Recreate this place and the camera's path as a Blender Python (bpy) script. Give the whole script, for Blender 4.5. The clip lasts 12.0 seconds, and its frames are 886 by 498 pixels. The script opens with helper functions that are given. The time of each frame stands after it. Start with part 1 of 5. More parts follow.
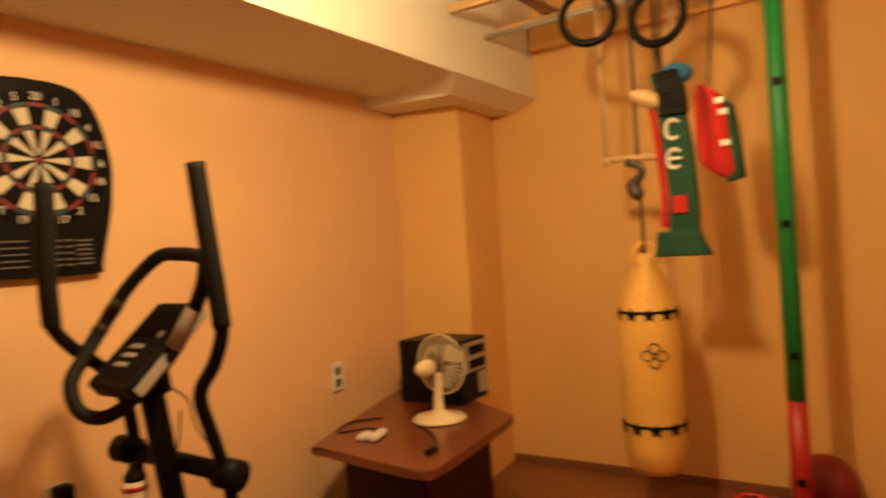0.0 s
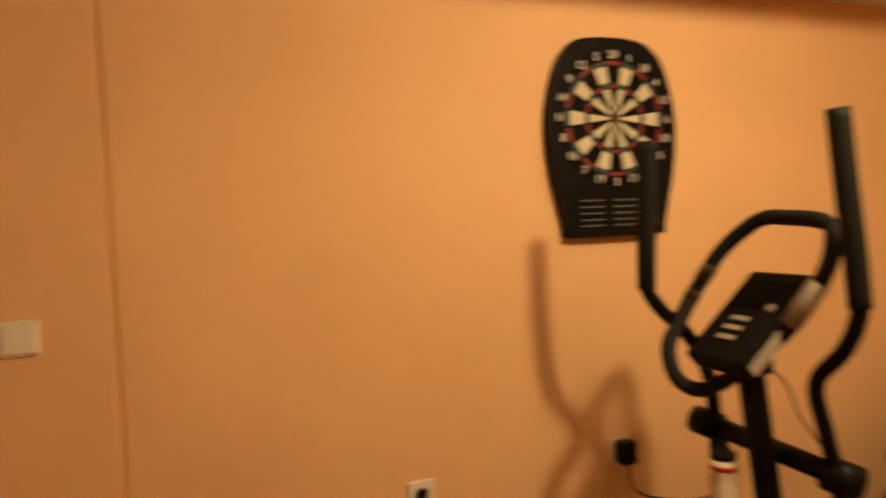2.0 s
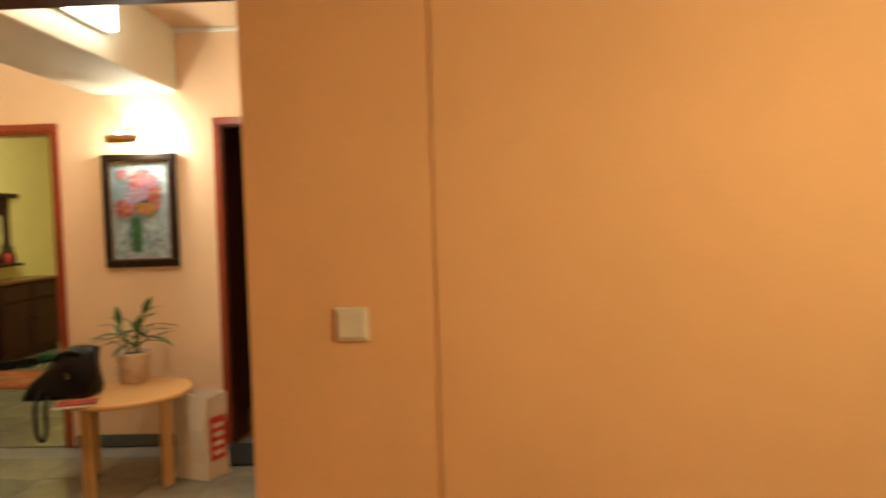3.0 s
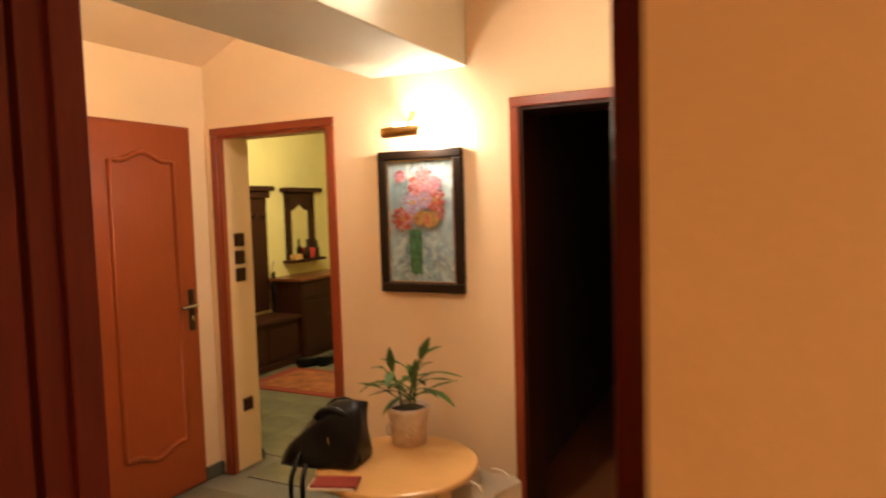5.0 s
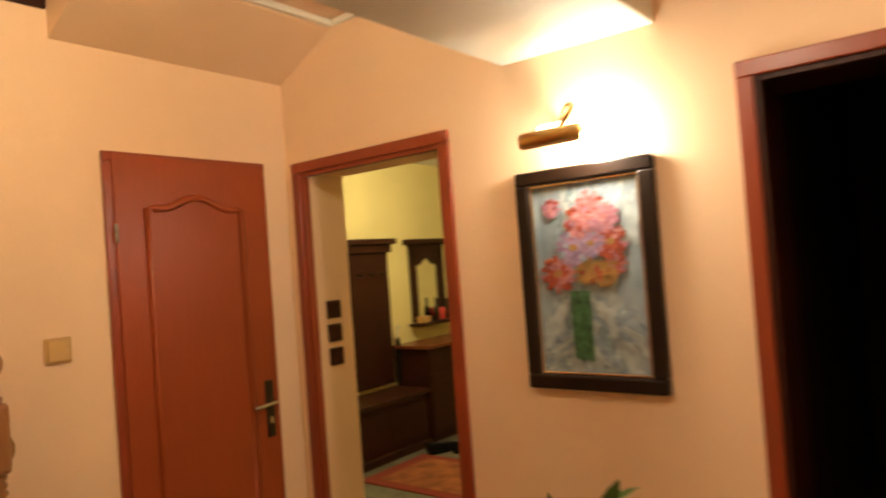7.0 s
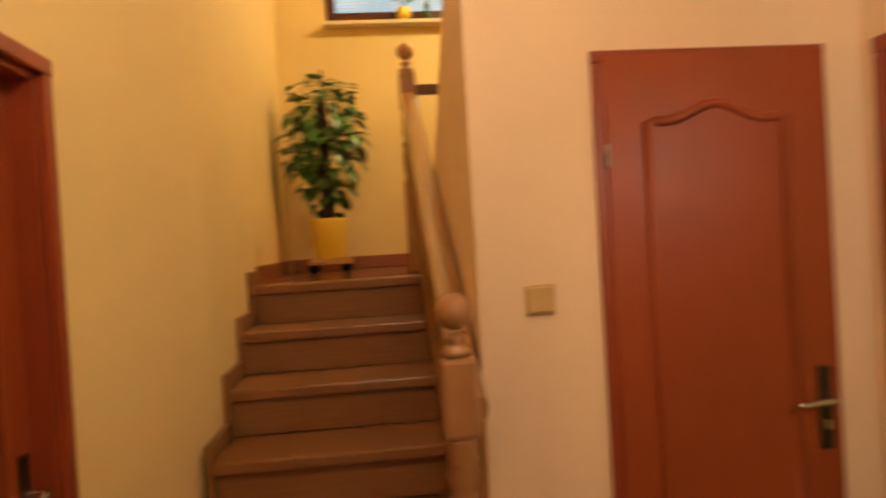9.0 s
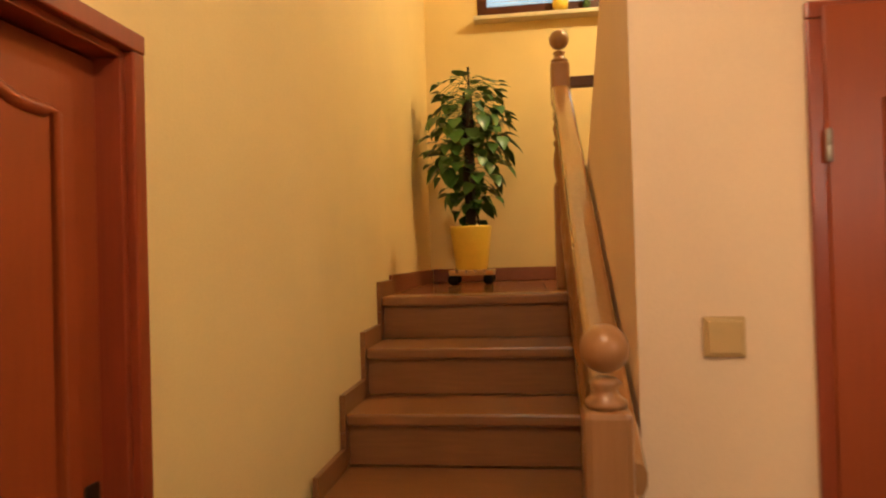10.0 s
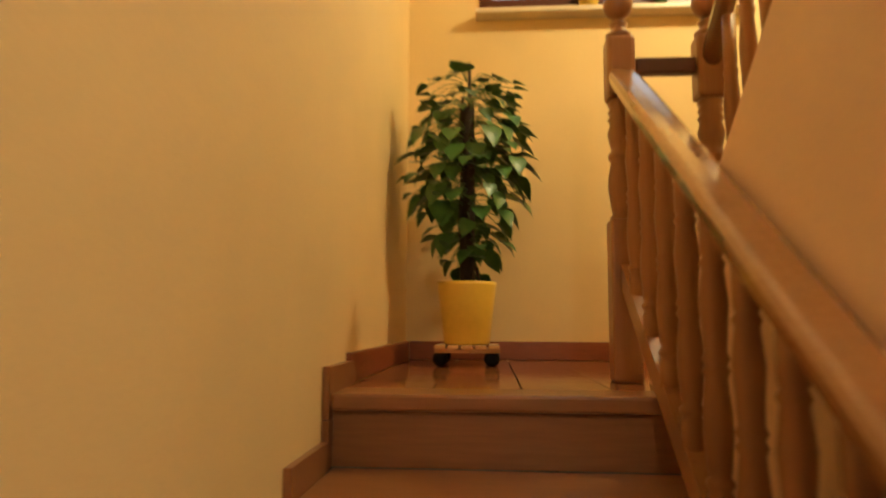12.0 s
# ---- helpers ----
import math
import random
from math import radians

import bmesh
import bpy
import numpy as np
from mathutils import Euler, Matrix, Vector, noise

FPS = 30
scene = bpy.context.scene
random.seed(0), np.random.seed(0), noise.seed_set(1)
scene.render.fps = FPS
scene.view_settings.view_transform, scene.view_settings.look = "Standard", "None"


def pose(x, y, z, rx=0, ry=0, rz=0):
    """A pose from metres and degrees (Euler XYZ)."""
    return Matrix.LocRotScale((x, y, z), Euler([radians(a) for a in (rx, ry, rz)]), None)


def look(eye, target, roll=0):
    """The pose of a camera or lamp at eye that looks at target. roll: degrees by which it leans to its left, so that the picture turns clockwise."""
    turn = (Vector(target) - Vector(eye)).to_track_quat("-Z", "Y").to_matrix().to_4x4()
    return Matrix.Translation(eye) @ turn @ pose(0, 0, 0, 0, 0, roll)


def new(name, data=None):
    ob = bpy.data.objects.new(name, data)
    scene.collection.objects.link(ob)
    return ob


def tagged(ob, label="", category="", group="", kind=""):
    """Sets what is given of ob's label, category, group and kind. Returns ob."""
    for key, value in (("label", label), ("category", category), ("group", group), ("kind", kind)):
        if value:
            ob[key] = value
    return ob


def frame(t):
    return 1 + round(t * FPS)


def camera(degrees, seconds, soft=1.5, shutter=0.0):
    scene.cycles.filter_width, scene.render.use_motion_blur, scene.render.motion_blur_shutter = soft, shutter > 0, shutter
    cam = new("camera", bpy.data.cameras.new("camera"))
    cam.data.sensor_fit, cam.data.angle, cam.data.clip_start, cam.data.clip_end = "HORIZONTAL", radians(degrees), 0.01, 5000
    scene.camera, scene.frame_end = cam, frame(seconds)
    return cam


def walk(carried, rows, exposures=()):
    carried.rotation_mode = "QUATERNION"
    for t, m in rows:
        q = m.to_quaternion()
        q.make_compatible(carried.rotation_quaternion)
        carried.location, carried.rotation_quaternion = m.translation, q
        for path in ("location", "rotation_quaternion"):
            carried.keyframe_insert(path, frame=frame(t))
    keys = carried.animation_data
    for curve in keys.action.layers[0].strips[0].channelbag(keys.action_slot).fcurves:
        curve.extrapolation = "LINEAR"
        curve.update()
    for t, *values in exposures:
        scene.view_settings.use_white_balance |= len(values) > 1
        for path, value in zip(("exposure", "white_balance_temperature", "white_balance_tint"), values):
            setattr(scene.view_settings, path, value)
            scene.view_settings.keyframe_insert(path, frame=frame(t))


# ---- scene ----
cam = camera(67.1, 12.0, soft=2.0, shutter=0.8)
PATH = [
    (0, (0.985, -1.694, 1.312), (2.662, -0.604, 1.296), -3.8),
    (0.5, (0.962, -1.631, 1.319), (2.464, -0.31, 1.306), -3.2),
    (1, (0.875, -1.498, 1.323), (2.134, 0.056, 1.306), -2.2),
    (1.5, (0.74, -1.35, 1.31), (1.811, 0.339, 1.285), -1.4),
    (2, (0.787, -1.284, 1.356), (1.505, 0.581, 1.277), -2.6),
    (2.5, (0.807, -1.309, 1.376), (1.08, 0.671, 1.302), -1.8),
    (3, (0.698, -1.110, 1.382), (0.630, 0.887, 1.293), -1.6),
    (3.3, (0.645, -0.97, 1.389), (0.402, 1.013, 1.316), -1.6),
    (3.7, (0.55, -0.796, 1.412), (0.059, 1.142, 1.349), -2.3),
    (5.3, (0.136, 0.238, 1.574), (-0.857, 1.97, 1.457), -2.5),
    (5.5, (0.063, 0.32, 1.564), (-1.001, 2.013, 1.498), -2.7),
    (6, (-0.14, 0.581, 1.573), (-1.21, 2.271, 1.566), -1.7),
    (6.5, (-0.289, 0.799, 1.579), (-1.354, 2.491, 1.6), -2.5),
    (6.7, (-0.336, 0.912, 1.573), (-1.443, 2.577, 1.605), -3.4),
    (8.3, (-0.711, 1.513, 1.558), (-2.552, 2.294, 1.531), -3.3),
    (8.5, (-0.785, 1.524, 1.553), (-2.683, 2.152, 1.519), -3.8),
    (9, (-0.947, 1.579, 1.55), (-2.936, 1.783, 1.526), -3.4),
    (9.5, (-1.094, 1.642, 1.569), (-3.088, 1.497, 1.553), -3.2),
    (10, (-1.308, 1.63, 1.551), (-3.292, 1.377, 1.578), -1.6),
    (10.5, (-1.556, 1.594, 1.577), (-3.536, 1.338, 1.690), -1.1),
    (11, (-1.832, 1.563, 1.577), (-3.803, 1.305, 1.792), -0.1),
    (11.5, (-2.106, 1.511, 1.577), (-4.075, 1.249, 1.815), 0.6),
    (12, (-2.433, 1.4, 1.563), (-4.416, 1.259, 1.784), 0.3),
]
walk(cam, [(t, look(eye, target, roll)) for t, eye, target, roll in PATH],
     [(0, 0.18, 6400, 10), (1.0, 0.0, 6150, 10), (2.0, 0.08, 5700, 5), (2.5, 0.27, 5550, -2), (3.3, 0.15, 5500, -1), (3.7, 0.15, 5500, -1), (5.5, 0.20, 6300, 12),
      (6.5, -0.03, 6350, 12), (8.5, -0.45, 6500, 14), (9.0, -0.30, 6350, 13), (10.0, -0.22, 5850, 10), (11.0, -0.26, 5750, 9), (12.0, -0.33, 5600, 8)])

# ---- light ----
def world_setup():
    w = bpy.data.worlds.new("world")
    scene.world = w
    w.use_nodes = True
    nt = w.node_tree
    bg = nt.nodes["Background"]
    sky = nt.nodes.new("ShaderNodeTexSky")
    sky.sky_type = "NISHITA"
    sky.sun_disc = False
    sky.sun_elevation, sky.sun_rotation = radians(12), radians(200)
    nt.links.new(sky.outputs[0], bg.inputs[0])
    bg.inputs[1].default_value = 0.08


world_setup()


def lamp(name, kind, place, watts, colour, size=0.1, size_y=None, target=None):
    d = bpy.data.lights.new(name, kind)
    d.energy, d.color = watts, colour
    if kind == "AREA":
        d.shape, d.size = "RECTANGLE", size
        d.size_y = size_y or size
    else:
        d.shadow_soft_size = size
    ob = new(name, d)
    ob.matrix_basis = look(place, target) if target else pose(*place)
    return ob


WARM = (1.0, 0.68, 0.30)
GYM_LAMP = (2.10, -1.00, 2.23)
lamp("gym_bulb_light", "POINT", GYM_LAMP, 83, WARM, 0.07)
lamp("beam_lamp_light", "AREA", (-0.965, 1.78, 2.41), 26, (1.0, 0.79, 0.54), 0.70, 0.08, (-0.3, 1.78, 2.0))
lamp("picture_lamp_light", "POINT", (-1.255, 2.93, 1.90), 19, (1.0, 0.85, 0.64), 0.04)
lamp("hall_bulb_light", "POINT", (-1.635, 1.70, 2.545), 32, (1.0, 0.76, 0.47), 0.03)
lamp("stair_bulb_light", "POINT", (-4.55, 2.64, 3.7), 90, (1.0, 0.78, 0.38), 0.06)
lamp("entry_bulb_light", "POINT", (-3.35, 5.0, 2.2), 46, (1.0, 0.80, 0.42), 0.06)


# ---- materials ----
def mat(name, colour, rough=0.6, metal=0.0, grain=0.0, scale=40.0, bump=0.0, blotch=0.06, blotch_scale=2.5,
        colour2=None, stretch=(1, 1, 1), coat=0.0, emit=None, strength=0.0, randomise=0.0, spec=0.5):
    m = bpy.data.materials.new(name)
    m.use_nodes = True
    nt = m.node_tree
    N, L = nt.nodes, nt.links
    b = N["Principled BSDF"]
    b.inputs["Roughness"].default_value, b.inputs["Metallic"].default_value = rough, metal
    b.inputs["Coat Roughness"].default_value = 0.10
    b.inputs["Coat Weight"].default_value, b.inputs["Specular IOR Level"].default_value = coat, spec
    tc = N.new("ShaderNodeTexCoord")
    mp = N.new("ShaderNodeMapping")
    mp.inputs["Scale"].default_value = stretch
    L.new(tc.outputs["Object"], mp.inputs["Vector"])
    fine = N.new("ShaderNodeTexNoise")
    fine.inputs["Scale"].default_value, fine.inputs["Detail"].default_value = scale, 6
    big = N.new("ShaderNodeTexNoise")
    big.inputs["Scale"].default_value, big.inputs["Detail"].default_value = blotch_scale, 3
    L.new(mp.outputs[0], fine.inputs["Vector"])
    L.new(tc.outputs["Object"], big.inputs["Vector"])
    c2 = colour2 or tuple(c * 0.7 for c in colour)
    mix = N.new("ShaderNodeMix")
    mix.data_type = "RGBA"
    mix.inputs[6].default_value, mix.inputs[7].default_value = (*colour, 1), (*c2, 1)
    ramp = N.new("ShaderNodeMapRange")
    ramp.inputs["From Min"].default_value, ramp.inputs["From Max"].default_value = 0.35, 0.7
    ramp.inputs["To Max"].default_value = grain
    L.new(fine.outputs[0], ramp.inputs["Value"])
    L.new(ramp.outputs[0], mix.inputs[0])
    hsv = N.new("ShaderNodeHueSaturation")
    r2 = N.new("ShaderNodeMapRange")
    r2.inputs["From Min"].default_value, r2.inputs["From Max"].default_value = 0.3, 0.7
    r2.inputs["To Min"].default_value, r2.inputs["To Max"].default_value = 1 - blotch, 1 + blotch
    L.new(big.outputs[0], r2.inputs["Value"])
    L.new(mix.outputs[2], hsv.inputs["Color"])
    if randomise:
        info = N.new("ShaderNodeObjectInfo")
        r3 = N.new("ShaderNodeMapRange")
        r3.inputs["To Min"].default_value, r3.inputs["To Max"].default_value = 1 - randomise, 1 + randomise
        mul = N.new("ShaderNodeMath")
        mul.operation = "MULTIPLY"
        L.new(info.outputs["Random"], r3.inputs["Value"])
        L.new(r2.outputs[0], mul.inputs[0])
        L.new(r3.outputs[0], mul.inputs[1])
        L.new(mul.outputs[0], hsv.inputs["Value"])
    else:
        L.new(r2.outputs[0], hsv.inputs["Value"])
    L.new(hsv.outputs[0], b.inputs["Base Color"])
    if bump:
        bp = N.new("ShaderNodeBump")
        bp.inputs["Strength"].default_value, bp.inputs["Distance"].default_value = bump, 0.003
        L.new(fine.outputs[0], bp.inputs["Height"])
        L.new(bp.outputs[0], b.inputs["Normal"])
    if emit:
        b.inputs["Emission Color"].default_value, b.inputs["Emission Strength"].default_value = (*emit, 1), strength
    return m


M_GYM = mat("gym_paint", (0.80, 0.50, 0.26), 0.75, grain=0.10, scale=130, bump=0.25, blotch=0.03)
M_GYMEND = mat("ochre_gym_paint", (0.80, 0.48, 0.16), 0.75, grain=0.10, scale=130, bump=0.25, blotch=0.03)
M_HALL = mat("hall_paint", (0.82, 0.60, 0.39), 0.75, grain=0.08, scale=130, bump=0.25, blotch=0.03)
M_STAIR = mat("stair_paint", (0.80, 0.60, 0.27), 0.75, grain=0.08, scale=130, bump=0.25, blotch=0.03)
M_ENTRY = mat("entry_paint", (0.80, 0.70, 0.33), 0.75, grain=0.08, scale=130, bump=0.25, blotch=0.03)
M_WHITE = mat("ceiling_paint", (0.80, 0.77, 0.69), 0.8, grain=0.06, scale=120, bump=0.2, blotch=0.03)
M_DOOR = mat("door_veneer", (0.30, 0.057, 0.012), 0.40, spec=0.4, grain=0.4, scale=14, stretch=(6, 6, 0.45), bump=0.05,
             colour2=(0.24, 0.042, 0.009), blotch=0.14, blotch_scale=1.4)
M_CASING = mat("casing_veneer", (0.27, 0.046, 0.013), 0.34, grain=0.5, scale=14, stretch=(6, 6, 0.45), bump=0.05,
               colour2=(0.19, 0.032, 0.010), blotch=0.08)
# dark veneer of the gym door; on the dark room leaf it paints shade
M_DARKSHADED = mat("dark_and_shaded_veneer", (0.125, 0.013, 0.006), 0.42, spec=0.25, grain=0.5, scale=14, stretch=(6, 6, 0.45), bump=0.05,
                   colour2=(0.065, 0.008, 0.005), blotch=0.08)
M_STEP = mat("stair_oak", (0.28, 0.12, 0.040), 0.33, grain=0.55, scale=16, stretch=(6, 0.5, 6), bump=0.06,
             colour2=(0.20, 0.085, 0.027), blotch=0.08, coat=0.2)
M_RAIL = mat("rail_oak", (0.36, 0.175, 0.06), 0.18, grain=0.5, scale=16, stretch=(0.5, 6, 6), bump=0.02,
             colour2=(0.30, 0.14, 0.045), blotch=0.08, coat=1.0)
M_TURNED = mat("turned_oak", (0.35, 0.165, 0.06), 0.34, grain=0.5, scale=16, stretch=(6, 6, 0.5), bump=0.05,
               colour2=(0.29, 0.13, 0.042), blotch=0.08, coat=0.2)
M_DARKRAIL = mat("dark_oak", (0.10, 0.035, 0.015), 0.4, grain=0.5, scale=16, stretch=(6, 0.5, 6), blotch=0.1)
M_TILE = mat("floor_tile", (0.22, 0.21, 0.16), 0.12, grain=0.6, scale=9, colour2=(0.13, 0.13, 0.10), blotch=0.14, randomise=0.08)
M_GROUT = mat("grout", (0.20, 0.19, 0.16), 0.9, grain=0.4, scale=60)
M_LTILE = mat("landing_tile", (0.33, 0.12, 0.04), 0.10, grain=0.6, scale=10, colour2=(0.24, 0.09, 0.035), blotch=0.15, randomise=0.2)
M_SKIRT = mat("stone_skirting", (0.10, 0.115, 0.10), 0.4, grain=0.5, scale=30)
M_LSKIRT = mat("landing_skirting", (0.25, 0.07, 0.025), 0.35, grain=0.5, scale=16, stretch=(1, 1, 4))
M_GYMFLOOR = mat("gym_lino", (0.24, 0.09, 0.035), 0.4, grain=0.5, scale=18, stretch=(0.5, 5, 5), blotch=0.08)
M_BLACK = mat("black_plastic", (0.007, 0.006, 0.006), 0.42, spec=0.10, grain=0.4, scale=80, bump=0.05)
M_BLACKFOAM = mat("black_foam", (0.008, 0.008, 0.008), 0.65, spec=0.2, grain=0.5, scale=150, bump=0.2)
M_SILVER = mat("grey_plastic", (0.42, 0.38, 0.33), 0.35, metal=0.3, grain=0.2)
M_CREAM = mat("cream_plastic", (0.72, 0.60, 0.38), 0.4, grain=0.15, scale=60)
M_BEIGEPL = mat("aged_beige_plastic", (0.58, 0.38, 0.15), 0.4, grain=0.15, scale=60)
M_WHITEPL = mat("white_plastic", (0.78, 0.74, 0.66), 0.35, grain=0.1, scale=60)
M_FRAME = mat("black_brown_frame", (0.014, 0.007, 0.004), 0.35, spec=0.3, grain=0.5, scale=14, stretch=(5, 5, 0.5), blotch=0.15)
M_BEAM = mat("beam_paint", (0.80, 0.80, 0.72), 0.8, grain=0.06, scale=120, bump=0.2, blotch=0.03)
M_BRASS = mat("brass", (0.72, 0.50, 0.20), 0.28, metal=1.0, grain=0.2)
M_BRONZE = mat("dark_bronze", (0.06, 0.045, 0.03), 0.3, metal=0.8, grain=0.3)
M_STEEL = mat("steel", (0.62, 0.58, 0.52), 0.25, metal=1.0, grain=0.2)
M_HINGE = mat("dull_hinge", (0.40, 0.36, 0.30), 0.55, metal=0.6, grain=0.3)
# dark stained furniture wood; as the dark doorway's lining it stands for shade
M_DARKWOOD_SHADE = mat("dark_stained_wood_and_shade", (0.042, 0.012, 0.006), 0.45, spec=0.2, grain=0.6, scale=14, stretch=(5, 5, 0.5), blotch=0.15)
M_TABLE = mat("birch_ply", (0.62, 0.36, 0.13), 0.3, grain=0.4, scale=12, stretch=(0.6, 6, 6), colour2=(0.52, 0.28, 0.09), coat=0.2)
M_DESK = mat("desk_top", (0.18, 0.048, 0.020), 0.3, grain=0.5, scale=14, stretch=(0.5, 6, 6), coat=0.2)
M_LEATHER = mat("black_leather", (0.005, 0.005, 0.006), 0.36, spec=0.2, grain=0.5, scale=90, bump=0.5)
M_LEAF = mat("leaf", (0.066, 0.165, 0.030), 0.34, grain=0.5, scale=25, colour2=(0.028, 0.075, 0.016), blotch=0.25, blotch_scale=9)
M_LEAF2 = mat("striped_leaf", (0.070, 0.115, 0.022), 0.5, spec=0.25, grain=0.6, scale=30, colour2=(0.022, 0.055, 0.012), blotch=0.2, blotch_scale=12)
M_STEM = mat("stem", (0.05, 0.035, 0.018), 0.8, grain=0.5)
M_MOSS = mat("moss_pole", (0.035, 0.022, 0.012), 0.95, grain=0.7, scale=70, bump=0.8)
M_SOIL = mat("soil", (0.03, 0.02, 0.013), 0.95, grain=0.6, scale=60, bump=0.8)
M_YELLOW = mat("yellow_pot", (0.85, 0.60, 0.055), 0.35, grain=0.15, scale=40)
M_TERRA = mat("white_pot", (0.66, 0.52, 0.38), 0.6, grain=0.6, scale=22, colour2=(0.42, 0.24, 0.13), bump=0.3)
M_GREEN = mat("green_paint", (0.018, 0.29, 0.075), 0.35, grain=0.3, scale=40)
M_RED = mat("red_paint", (0.42, 0.012, 0.012), 0.4, grain=0.3, scale=40)
M_REDCLOTH = mat("red_cloth", (0.55, 0.015, 0.012), 0.85, grain=0.3, scale=120, bump=0.4)
M_GREENCLOTH = mat("green_cloth", (0.012, 0.075, 0.04), 0.9, grain=0.4, scale=120, bump=0.4)
M_BLUECLOTH = mat("blue_cloth", (0.03, 0.16, 0.36), 0.85, grain=0.3, scale=120, bump=0.4)
M_BEIGE = mat("beige_vinyl", (0.72, 0.50, 0.24), 0.5, grain=0.3, scale=50)
M_BAG = mat("yellow_canvas", (0.80, 0.46, 0.10), 0.6, grain=0.35, scale=70, bump=0.3)
M_PINE = mat("pine", (0.66, 0.42, 0.19), 0.5, grain=0.4, scale=16, stretch=(5, 0.5, 5))
M_ROPE = mat("rope", (0.60, 0.42, 0.22), 0.9, grain=0.5, scale=140, bump=0.5)
M_CHAIN = mat("chain", (0.10, 0.08, 0.07), 0.45, metal=0.7, grain=0.4)
M_PAPER = mat("white_paper", (0.78, 0.68, 0.55), 0.8, grain=0.15, scale=20, bump=0.2)
M_PRINT = mat("red_print", (0.60, 0.05, 0.04), 0.7, grain=0.2)
M_RUG = mat("rust_rug", (0.30, 0.095, 0.03), 0.95, grain=0.5, scale=120, bump=0.6, blotch=0.4, blotch_scale=7)
M_RUGEDGE = mat("rug_border", (0.24, 0.03, 0.018), 0.95, grain=0.5, scale=120, bump=0.6)
M_MAT = mat("door_mat", (0.012, 0.014, 0.012), 0.95, grain=0.5, scale=120, bump=0.6)
M_DARTW = mat("dart_cream", (0.62, 0.55, 0.40), 0.5, grain=0.15, scale=80)
M_DARTR = mat("dart_red", (0.22, 0.012, 0.014), 0.5, grain=0.15, scale=80)
M_DARTB = mat("dart_black", (0.005, 0.004, 0.004), 0.5, spec=0.08, grain=0.3, scale=80)
M_MIRROR = mat("mirror_glass", (0.92, 0.92, 0.90), 0.02, metal=1.0)
M_BULB = mat("lamp_glow", (0.9, 0.85, 0.75), 0.4, emit=(1.0, 0.78, 0.48), strength=14.0)
M_DIFFUSER = mat("lamp_diffuser", (0.9, 0.88, 0.8), 0.4, emit=(1.0, 0.84, 0.60), strength=13.0)
M_BLIND = mat("blind_slat", (0.80, 0.84, 0.86), 0.5, grain=0.1)
M_WINFRAME = mat("window_frame_wood", (0.085, 0.022, 0.010), 0.35, grain=0.5, scale=14)
M_SILL = mat("sill_stone", (0.72, 0.60, 0.42), 0.35, grain=0.2, scale=30)
# no real paint tone: the unlit room's darkness is put into this colour
M_ROOMSHADE = mat("room_darkness_colour", (0.06, 0.042, 0.03), 0.8, grain=0.2)
M_REDBALL = mat("red_rubber", (0.20, 0.010, 0.008), 0.45, grain=0.3)
M_GLASS = mat("crystal_glass", (0.9, 0.85, 0.7), 0.1, emit=(1.0, 0.82, 0.45), strength=6.0)


def sky_backdrop_material():
    m = bpy.data.materials.new("daylight_backdrop")
    m.use_nodes = True
    nt = m.node_tree
    b = nt.nodes["Principled BSDF"]
    tc = nt.nodes.new("ShaderNodeTexCoord")
    no = nt.nodes.new("ShaderNodeTexNoise")
    no.inputs["Scale"].default_value = 0.5
    ra = nt.nodes.new("ShaderNodeValToRGB")
    ra.color_ramp.elements[0].position, ra.color_ramp.elements[1].position = 0.42, 0.62
    ra.color_ramp.elements[0].color = (0.20, 0.46, 0.62, 1)
    ra.color_ramp.elements[1].color = (0.80, 0.95, 1.0, 1)
    nt.links.new(tc.outputs["Object"], no.inputs["Vector"])
    nt.links.new(no.outputs[0], ra.inputs[0])
    nt.links.new(ra.outputs[0], b.inputs["Emission Color"])
    b.inputs["Emission Strength"].default_value = 1.7
    b.inputs["Base Color"].default_value = (0, 0, 0, 1)
    return m


def pane_material():
    m = bpy.data.materials.new("window_glass")
    m.use_nodes = True
    b = m.node_tree.nodes["Principled BSDF"]
    b.inputs["Transmission Weight"].default_value = 1.0
    b.inputs["Roughness"].default_value, b.inputs["IOR"].default_value = 0.0, 1.05
    return m


# ---- building helpers ----
def finish(bm, name, material, smooth=False):
    me = bpy.data.meshes.new(name)
    bmesh.ops.recalc_face_normals(bm, faces=bm.faces)
    bm.to_mesh(me)
    bm.free()
    for p in me.polygons:
        p.use_smooth = smooth
    me.materials.append(material)
    return me


def part(name, bm, material, parent, label="", smooth=False):
    ob = new(name, finish(bm, name, material, smooth))
    ob.parent = parent
    if label:
        tagged(ob, label)
    return ob


def solo(name, bm, material, label, category, m=None, kind="", group="", smooth=False):
    ob = new(name, finish(bm, name, material, smooth))
    if m:
        ob.matrix_basis = m
    return tagged(ob, label, category, group, kind)


def thing(name, label, category, m=None, group="", kind=""):
    ob = new(name)
    ob.matrix_basis = m or Matrix.Identity(4)
    return tagged(ob, label, category, group, kind)


def box(x0, x1, y0, y1, z0, z1, bevel=0.0, bm=None, segments=2):
    b = bmesh.new() if bm is None else bm
    vs = [b.verts.new((x, y, z)) for x in (x0, x1) for y in (y0, y1) for z in (z0, z1)]
    fs = [b.faces.new([vs[i] for i in q]) for q in
          ((0, 1, 3, 2), (4, 6, 7, 5), (0, 4, 5, 1), (2, 3, 7, 6), (0, 2, 6, 4), (1, 5, 7, 3))]
    if bevel:
        es = {e for f in fs for e in f.edges}
        bmesh.ops.bevel(b, geom=list(es), offset=bevel, segments=segments, affect="EDGES", profile=0.5)
    return b


